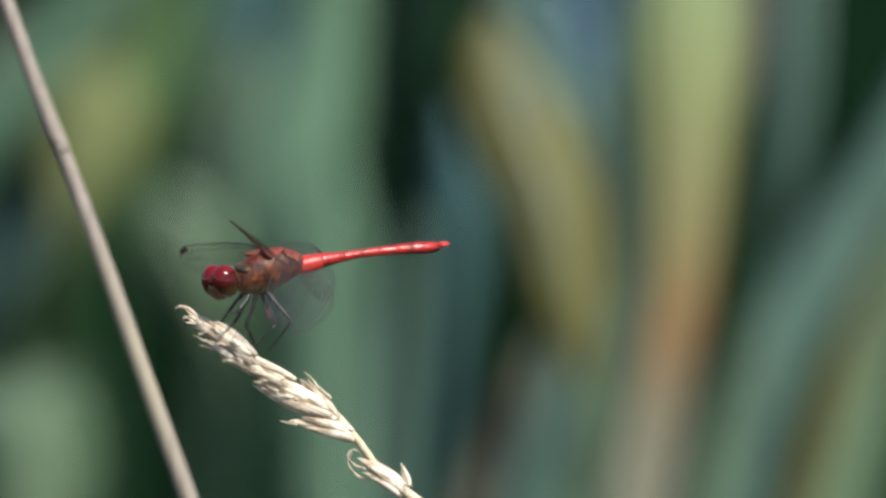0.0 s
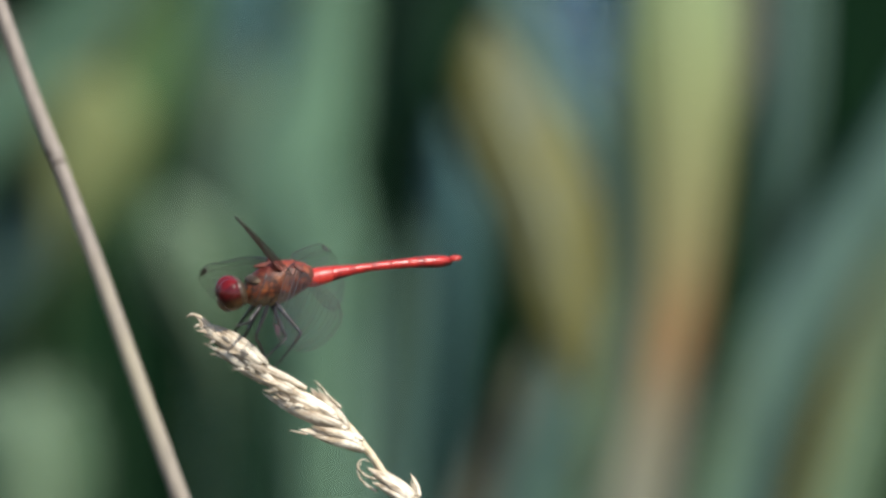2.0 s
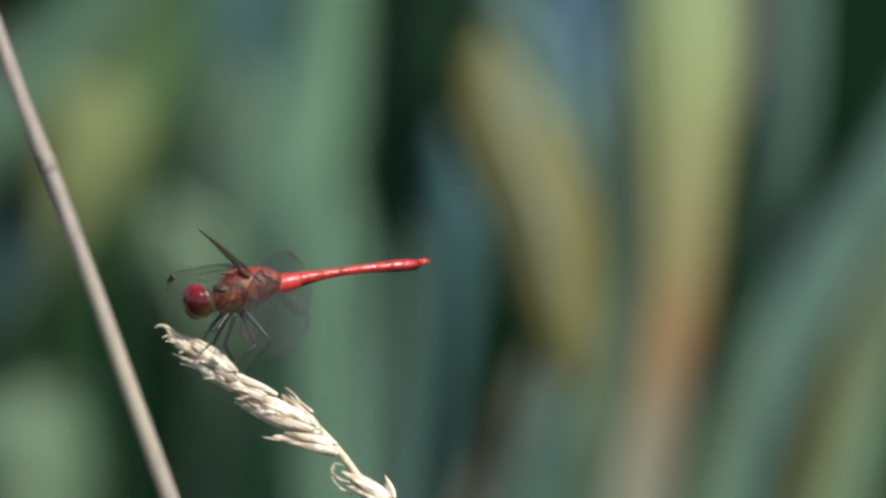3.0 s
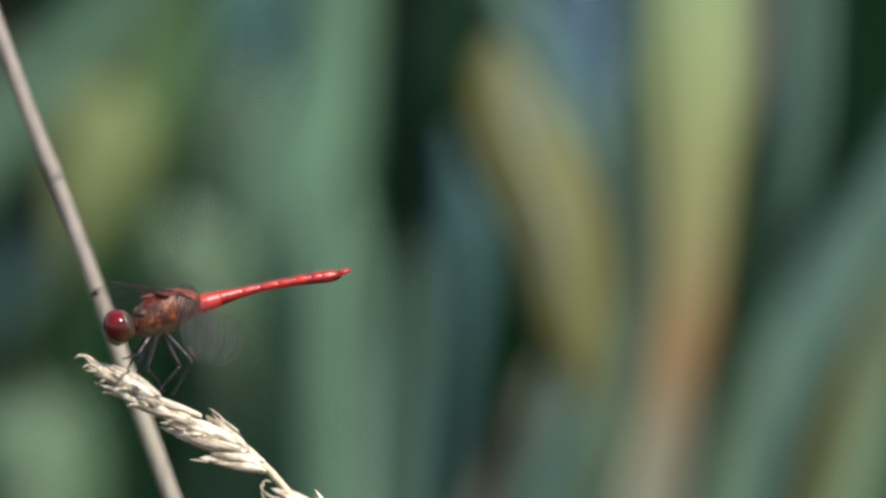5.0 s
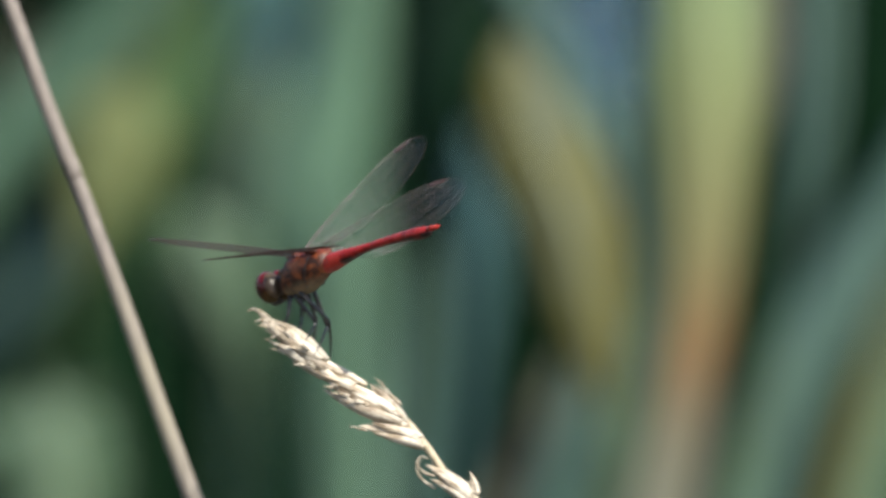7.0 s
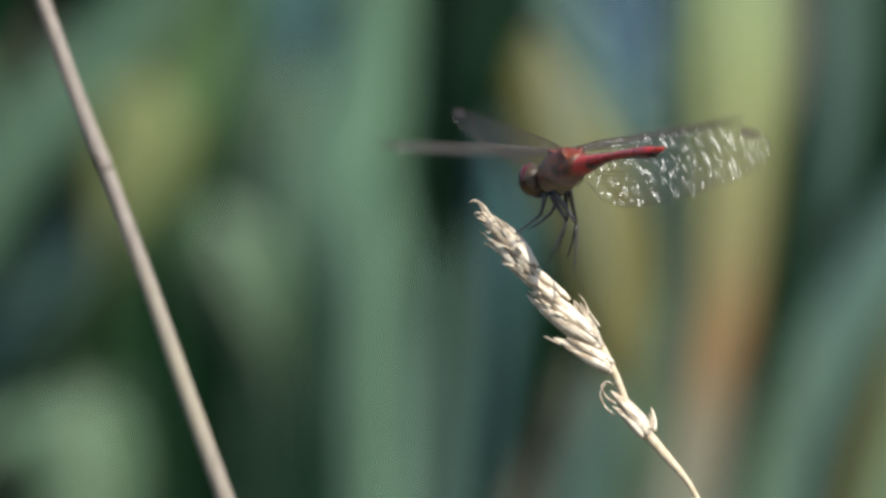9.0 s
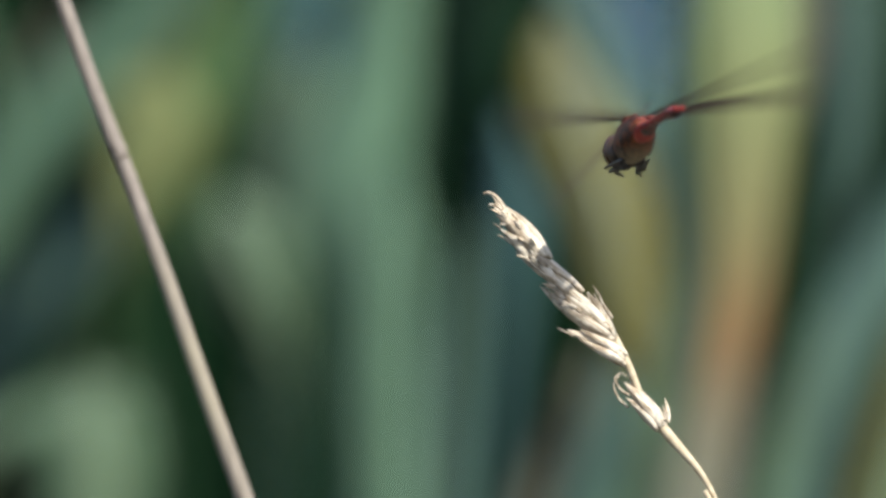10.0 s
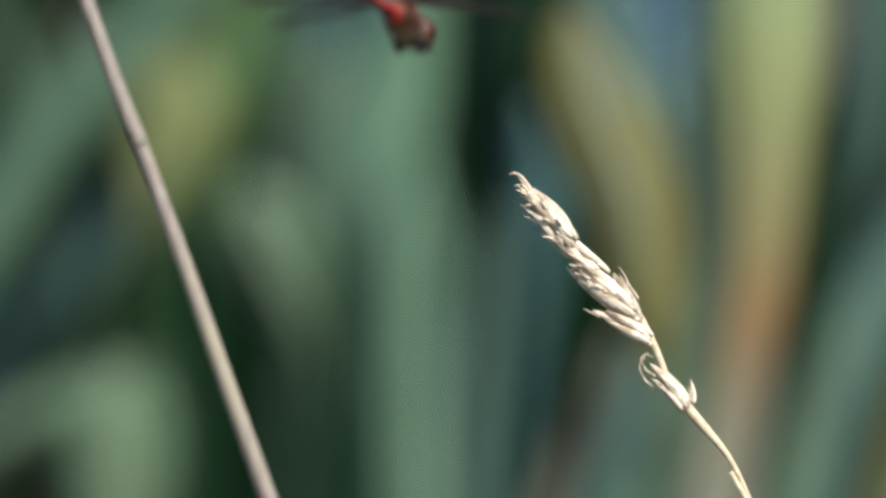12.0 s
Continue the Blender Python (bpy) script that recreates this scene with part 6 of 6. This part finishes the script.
WING_RH_ROWS = [
    (0, pose(-0.00240, -0.00110, 0.00250, 18.08, -60.56, -44.65)),
    (0.75, pose(-0.00240, -0.00110, 0.00250, 18.08, -60.56, -44.65)),
    (1, pose(-0.00240, -0.00110, 0.00250, 8.84, -62.35, -36.11)),
    (1.5, pose(-0.00240, -0.00110, 0.00250, 6.16, -62.49, -32.58)),
    (3, pose(-0.00240, -0.00110, 0.00250, 6.76, -63.25, -32.17)),
    (3.6, pose(-0.00240, -0.00110, 0.00250, 6.76, -63.25, -32.17)),
    (5, pose(-0.00240, -0.00110, 0.00250, 20.64, -69.38, -35.39)),
    (6, pose(-0.00240, -0.00110, 0.00250, -2.85, -59.37, -18.57)),
    (6.5, pose(-0.00240, -0.00110, 0.00250, -8.20, -35.69, -2.09)),
    (7, pose(-0.00240, -0.00110, 0.00250, -22.11, -29.79, 7.95)),
    (7.2, pose(-0.00240, -0.00110, 0.00250, -23.12, -17.05, -6.99)),
    (7.3, pose(-0.00240, -0.00110, 0.00250, -1.77, -17.27, -31.54)),
    (7.4, pose(-0.00240, -0.00110, 0.00250, -37.78, -15.62, -20.12)),
    (7.5, pose(-0.00240, -0.00110, 0.00250, 5.78, -23.53, -34.06)),
    (7.6, pose(-0.00240, -0.00110, 0.00250, -25.46, -25.45, -20.03)),
    (7.7, pose(-0.00240, -0.00110, 0.00250, -25.60, -29.14, -18.31)),
    (7.8, pose(-0.00240, -0.00110, 0.00250, 8.99, -35.21, -36.49)),
    (7.9, pose(-0.00240, -0.00110, 0.00250, -39.88, -31.04, -7.82)),
    (8, pose(-0.00240, -0.00110, 0.00250, 4.58, -44.90, -34.21)),
    (8.1, pose(-0.00240, -0.00110, 0.00250, -17.81, -48.54, -17.29)),
    (8.2, pose(-0.00240, -0.00110, 0.00250, -38.01, -46.42, -1.16)),
    (8.3, pose(-0.00240, -0.00110, 0.00250, 24.04, -55.16, -50.63)),
    (8.4, pose(-0.00240, -0.00110, 0.00250, -48.55, -50.85, 10.91)),
    (8.5, pose(-0.00240, -0.00110, 0.00250, -1.53, -67.64, -28.81)),
    (8.6, pose(-0.00240, -0.00110, 0.00250, 0.41, -71.68, -30.46)),
    (8.7, pose(-0.00240, -0.00110, 0.00250, -61.94, -59.71, 28.38)),
    (8.8, pose(-0.00240, -0.00110, 0.00250, 55.98, -69.80, -84.05)),
    (8.9, pose(-0.00240, -0.00110, 0.00250, -70.39, -68.02, 39.35)),
    (8.9667, pose(-0.00240, -0.00110, 0.00250, -70.43, -77.20, 40.48)),
    (9, pose(-0.00240, -0.00110, 0.00250, -50.95, -83.16, 21.26)),
    (9.0333, pose(-0.00240, -0.00110, 0.00250, 19.98, -85.37, -49.41)),
    (9.1, pose(-0.00240, -0.00110, 0.00250, 30.36, -69.88, -50.52)),
    (9.2, pose(-0.00240, -0.00110, 0.00250, -38.67, -49.31, 17.81)),
    (9.3, pose(-0.00240, -0.00110, 0.00250, 22.98, -24.63, -15.03)),
    (9.4, pose(-0.00240, -0.00110, 0.00250, -14.02, -14.96, 6.92)),
    (9.4667, pose(-0.00240, -0.00110, 0.00250, -22.77, -0.28, 11.08)),
    (9.5, pose(-0.00240, -0.00110, 0.00250, 1.74, -0.34, 10.95)),
    (9.5333, pose(-0.00240, -0.00110, 0.00250, 25.67, -0.28, 10.83)),
    (9.6, pose(-0.00240, -0.00110, 0.00250, 13.56, 0.30, 12.78)),
    (9.7, pose(-0.00240, -0.00110, 0.00250, -23.84, 0.92, 14.06)),
    (9.8, pose(-0.00240, -0.00110, 0.00250, 17.86, 1.46, 16.70)),
    (9.9, pose(-0.00240, -0.00110, 0.00250, -20.00, 2.21, 17.19)),
    (9.9667, pose(-0.00240, -0.00110, 0.00250, -20.54, 2.83, 18.72)),
    (10, pose(-0.00240, -0.00110, 0.00250, -8.63, 3.05, 19.31)),
    (10.0333, pose(-0.00240, -0.00110, 0.00250, 4.06, 3.00, 19.99)),
    (10.1, pose(-0.00240, -0.00110, 0.00250, 5.31, 2.10, 14.02)),
    (10.2, pose(-0.00240, -0.00110, 0.00250, -29.49, 0.98, 7.12)),
    (10.3, pose(-0.00240, -0.00110, 0.00250, 13.59, 0.19, 1.48)),
    (10.4, pose(-0.00240, -0.00110, 0.00250, -22.45, -0.70, -4.44)),
    (10.4667, pose(-0.00240, -0.00110, 0.00250, -22.53, -1.55, -10.04)),
    (10.5, pose(-0.00240, -0.00110, 0.00250, -9.17, -1.70, -10.41)),
    (10.5333, pose(-0.00240, -0.00110, 0.00250, 5.25, -1.66, -10.84)),
    (10.6, pose(-0.00240, -0.00110, 0.00250, 7.53, -4.94, -12.61)),
    (10.7, pose(-0.00240, -0.00110, 0.00250, -25.49, -6.82, -9.98)),
    (10.8, pose(-0.00240, -0.00110, 0.00250, 20.76, -10.53, -18.44)),
    (10.9, pose(-0.00240, -0.00110, 0.00250, -13.40, -14.25, -12.38)),
    (10.9667, pose(-0.00240, -0.00110, 0.00250, -11.31, -17.65, -13.51)),
    (11, pose(-0.00240, -0.00110, 0.00250, 3.63, -18.47, -18.14)),
    (11.0333, pose(-0.00240, -0.00110, 0.00250, 18.09, -17.17, -22.49)),
    (11.1, pose(-0.00240, -0.00110, 0.00250, 18.52, -13.09, -22.12)),
    (11.2, pose(-0.00240, -0.00110, 0.00250, -17.23, -8.85, -15.85)),
    (11.3, pose(-0.00240, -0.00110, 0.00250, 27.32, -4.40, -21.66)),
    (11.4, pose(-0.00240, -0.00110, 0.00250, -6.77, -1.10, -20.07)),
    (11.4667, pose(-0.00240, -0.00110, 0.00250, -19.70, 2.67, -21.96)),
    (11.5, pose(-0.00240, -0.00110, 0.00250, 8.43, 3.18, -20.54)),
    (11.5333, pose(-0.00240, -0.00110, 0.00250, 33.19, 2.45, -19.41)),
    (11.6, pose(-0.00240, -0.00110, 0.00250, 21.85, 2.80, -18.88)),
    (11.7, pose(-0.00240, -0.00110, 0.00250, -14.08, 2.67, -19.67)),
    (11.8, pose(-0.00240, -0.00110, 0.00250, 29.31, 2.34, -16.68)),
    (11.9, pose(-0.00240, -0.00110, 0.00250, -5.19, 2.65, -17.23)),
    (12, pose(-0.00240, -0.00110, 0.00250, 9.20, 2.59, -15.57)),
]
WING_LH_ROWS = [
    (0, pose(-0.00240, 0.00110, 0.00250, -6.37, -37.41, -23.86)),
    (0.75, pose(-0.00240, 0.00110, 0.00250, -6.37, -37.41, -23.86)),
    (1, pose(-0.00240, 0.00110, 0.00250, -10.63, -40.28, -19.83)),
    (1.5, pose(-0.00240, 0.00110, 0.00250, -10.13, -40.20, -20.58)),
    (3, pose(-0.00240, 0.00110, 0.00250, -9.60, -41.65, -20.31)),
    (3.6, pose(-0.00240, 0.00110, 0.00250, -9.60, -41.65, -20.31)),
    (5, pose(-0.00240, 0.00110, 0.00250, -8.54, -34.19, -9.73)),
    (5.5, pose(-0.00240, 0.00110, 0.00250, -6.47, -2.95, -4.99)),
    (6, pose(-0.00240, 0.00110, 0.00250, -13.96, 13.91, 11.24)),
    (6.5, pose(-0.00240, 0.00110, 0.00250, -18.84, 18.62, 32.21)),
    (7, pose(-0.00240, 0.00110, 0.00250, 2.01, -7.71, 6.30)),
    (7.2, pose(-0.00240, 0.00110, 0.00250, -1.49, 3.92, 9.25)),
    (7.3, pose(-0.00240, 0.00110, 0.00250, -20.38, -27.05, 25.52)),
    (7.4, pose(-0.00240, 0.00110, 0.00250, 23.30, -26.93, 5.23)),
    (7.5, pose(-0.00240, 0.00110, 0.00250, -23.82, -27.88, 28.26)),
    (7.6, pose(-0.00240, 0.00110, 0.00250, 9.75, -32.69, 11.62)),
    (7.7, pose(-0.00240, 0.00110, 0.00250, 11.17, -33.87, 10.98)),
    (7.8, pose(-0.00240, 0.00110, 0.00250, -21.35, -31.71, 29.20)),
    (7.9, pose(-0.00240, 0.00110, 0.00250, 30.12, -31.80, 0.92)),
    (8, pose(-0.00240, 0.00110, 0.00250, -13.69, -36.26, 26.46)),
    (8.1, pose(-0.00240, 0.00110, 0.00250, 7.10, -39.63, 14.06)),
    (8.2, pose(-0.00240, 0.00110, 0.00250, 27.01, -37.45, 1.72)),
    (8.3, pose(-0.00240, 0.00110, 0.00250, -20.18, -37.83, 31.99)),
    (8.4, pose(-0.00240, 0.00110, 0.00250, 35.45, -37.13, -3.63)),
    (8.5, pose(-0.00240, 0.00110, 0.00250, 2.20, -44.99, 18.41)),
    (8.6, pose(-0.00240, 0.00110, 0.00250, 3.83, -46.40, 17.53)),
    (8.7, pose(-0.00240, 0.00110, 0.00250, 40.59, -39.22, -7.79)),
    (8.8, pose(-0.00240, 0.00110, 0.00250, -15.79, -45.84, 32.47)),
    (8.9, pose(-0.00240, 0.00110, 0.00250, 39.70, -42.90, -8.12)),
    (8.9667, pose(-0.00240, 0.00110, 0.00250, 32.91, -47.43, -3.79)),
    (9, pose(-0.00240, 0.00110, 0.00250, 24.00, -50.01, 2.86)),
    (9.0333, pose(-0.00240, 0.00110, 0.00250, 13.49, -51.56, 11.05)),
    (9.1, pose(-0.00240, 0.00110, 0.00250, -2.98, -41.20, 21.63)),
    (9.2, pose(-0.00240, 0.00110, 0.00250, 33.25, -26.93, 1.13)),
    (9.3, pose(-0.00240, 0.00110, 0.00250, -17.55, -16.50, 20.83)),
    (9.4, pose(-0.00240, 0.00110, 0.00250, 16.43, -9.38, 11.00)),
    (9.4667, pose(-0.00240, 0.00110, 0.00250, 23.68, 0.12, 11.89)),
    (9.5, pose(-0.00240, 0.00110, 0.00250, -0.66, 0.14, 11.84)),
    (9.5333, pose(-0.00240, 0.00110, 0.00250, -24.78, 0.11, 11.79)),
    (9.6, pose(-0.00240, 0.00110, 0.00250, -20.59, 3.72, 14.32)),
    (9.7, pose(-0.00240, 0.00110, 0.00250, 9.22, 6.28, 20.96)),
    (9.8, pose(-0.00240, 0.00110, 0.00250, -39.70, 9.41, 16.81)),
    (9.9, pose(-0.00240, 0.00110, 0.00250, -14.30, 15.34, 25.61)),
    (9.9667, pose(-0.00240, 0.00110, 0.00250, -14.75, 19.29, 29.72)),
    (10, pose(-0.00240, 0.00110, 0.00250, -35.62, 17.37, 22.62)),
    (10.0333, pose(-0.00240, 0.00110, 0.00250, -49.32, 13.69, 19.29)),
    (10.1, pose(-0.00240, 0.00110, 0.00250, -37.23, 11.58, 17.33)),
    (10.2, pose(-0.00240, 0.00110, 0.00250, 9.38, 1.03, 17.41)),
    (10.3, pose(-0.00240, 0.00110, 0.00250, -23.31, -2.06, 9.67)),
    (10.4, pose(-0.00240, 0.00110, 0.00250, 23.52, -14.12, -5.11)),
    (10.4667, pose(-0.00240, 0.00110, 0.00250, 29.96, -18.81, -16.60)),
    (10.5, pose(-0.00240, 0.00110, 0.00250, 20.43, -20.46, -13.49)),
    (10.5333, pose(-0.00240, 0.00110, 0.00250, 9.49, -21.13, -9.52)),
    (10.6, pose(-0.00240, 0.00110, 0.00250, -2.00, -19.16, -12.07)),
    (10.7, pose(-0.00240, 0.00110, 0.00250, 27.01, -15.62, -27.47)),
    (10.8, pose(-0.00240, 0.00110, 0.00250, -25.04, -13.55, -20.40)),
    (10.9, pose(-0.00240, 0.00110, 0.00250, 3.91, -14.75, -34.50)),
    (10.9667, pose(-0.00240, 0.00110, 0.00250, 17.99, -10.99, -43.59)),
    (11, pose(-0.00240, 0.00110, 0.00250, -17.72, -13.34, -35.83)),
    (11.0333, pose(-0.00240, 0.00110, 0.00250, -43.87, -9.16, -31.34)),
    (11.1, pose(-0.00240, 0.00110, 0.00250, -26.46, -9.67, -32.81)),
    (11.2, pose(-0.00240, 0.00110, 0.00250, 13.77, -6.39, -36.73)),
    (11.3, pose(-0.00240, 0.00110, 0.00250, -26.12, -4.15, -30.75)),
    (11.4, pose(-0.00240, 0.00110, 0.00250, 13.02, -1.06, -30.69)),
    (11.4667, pose(-0.00240, 0.00110, 0.00250, 24.49, 1.42, -27.51)),
    (11.5, pose(-0.00240, 0.00110, 0.00250, 3.13, 1.67, -28.06)),
    (11.5333, pose(-0.00240, 0.00110, 0.00250, -19.08, 1.47, -28.66)),
    (11.6, pose(-0.00240, 0.00110, 0.00250, -11.86, 1.00, -29.94)),
    (11.7, pose(-0.00240, 0.00110, 0.00250, 22.74, 0.41, -31.14)),
    (11.8, pose(-0.00240, 0.00110, 0.00250, -21.68, -0.17, -32.82)),
    (11.9, pose(-0.00240, 0.00110, 0.00250, 13.01, -0.73, -34.63)),
    (12, pose(-0.00240, 0.00110, 0.00250, -1.92, -1.39, -35.99)),
]

def motions():
    walk(STALK_THING, STALK_ROWS)
    walk(SEED_HEAD, SEED_HEAD_ROWS)
    for piece, rows in zip(STEM_PIECES, STEM_ROWS):
        walk(piece, rows)
    walk(FLY, BODY_ROWS)
    walk(HEAD, HEAD_ROWS)
    for key, rows in (("LF", WING_LF_ROWS), ("RF", WING_RF_ROWS), ("LH", WING_LH_ROWS), ("RH", WING_RH_ROWS)):
        walk(WINGS[key], rows)
    for (leg, shin), femur_rows, tibia_rows in zip(LEGS, FEMUR_ROWS, TIBIA_ROWS):
        walk(leg, femur_rows)
        walk(shin, tibia_rows)


motions()
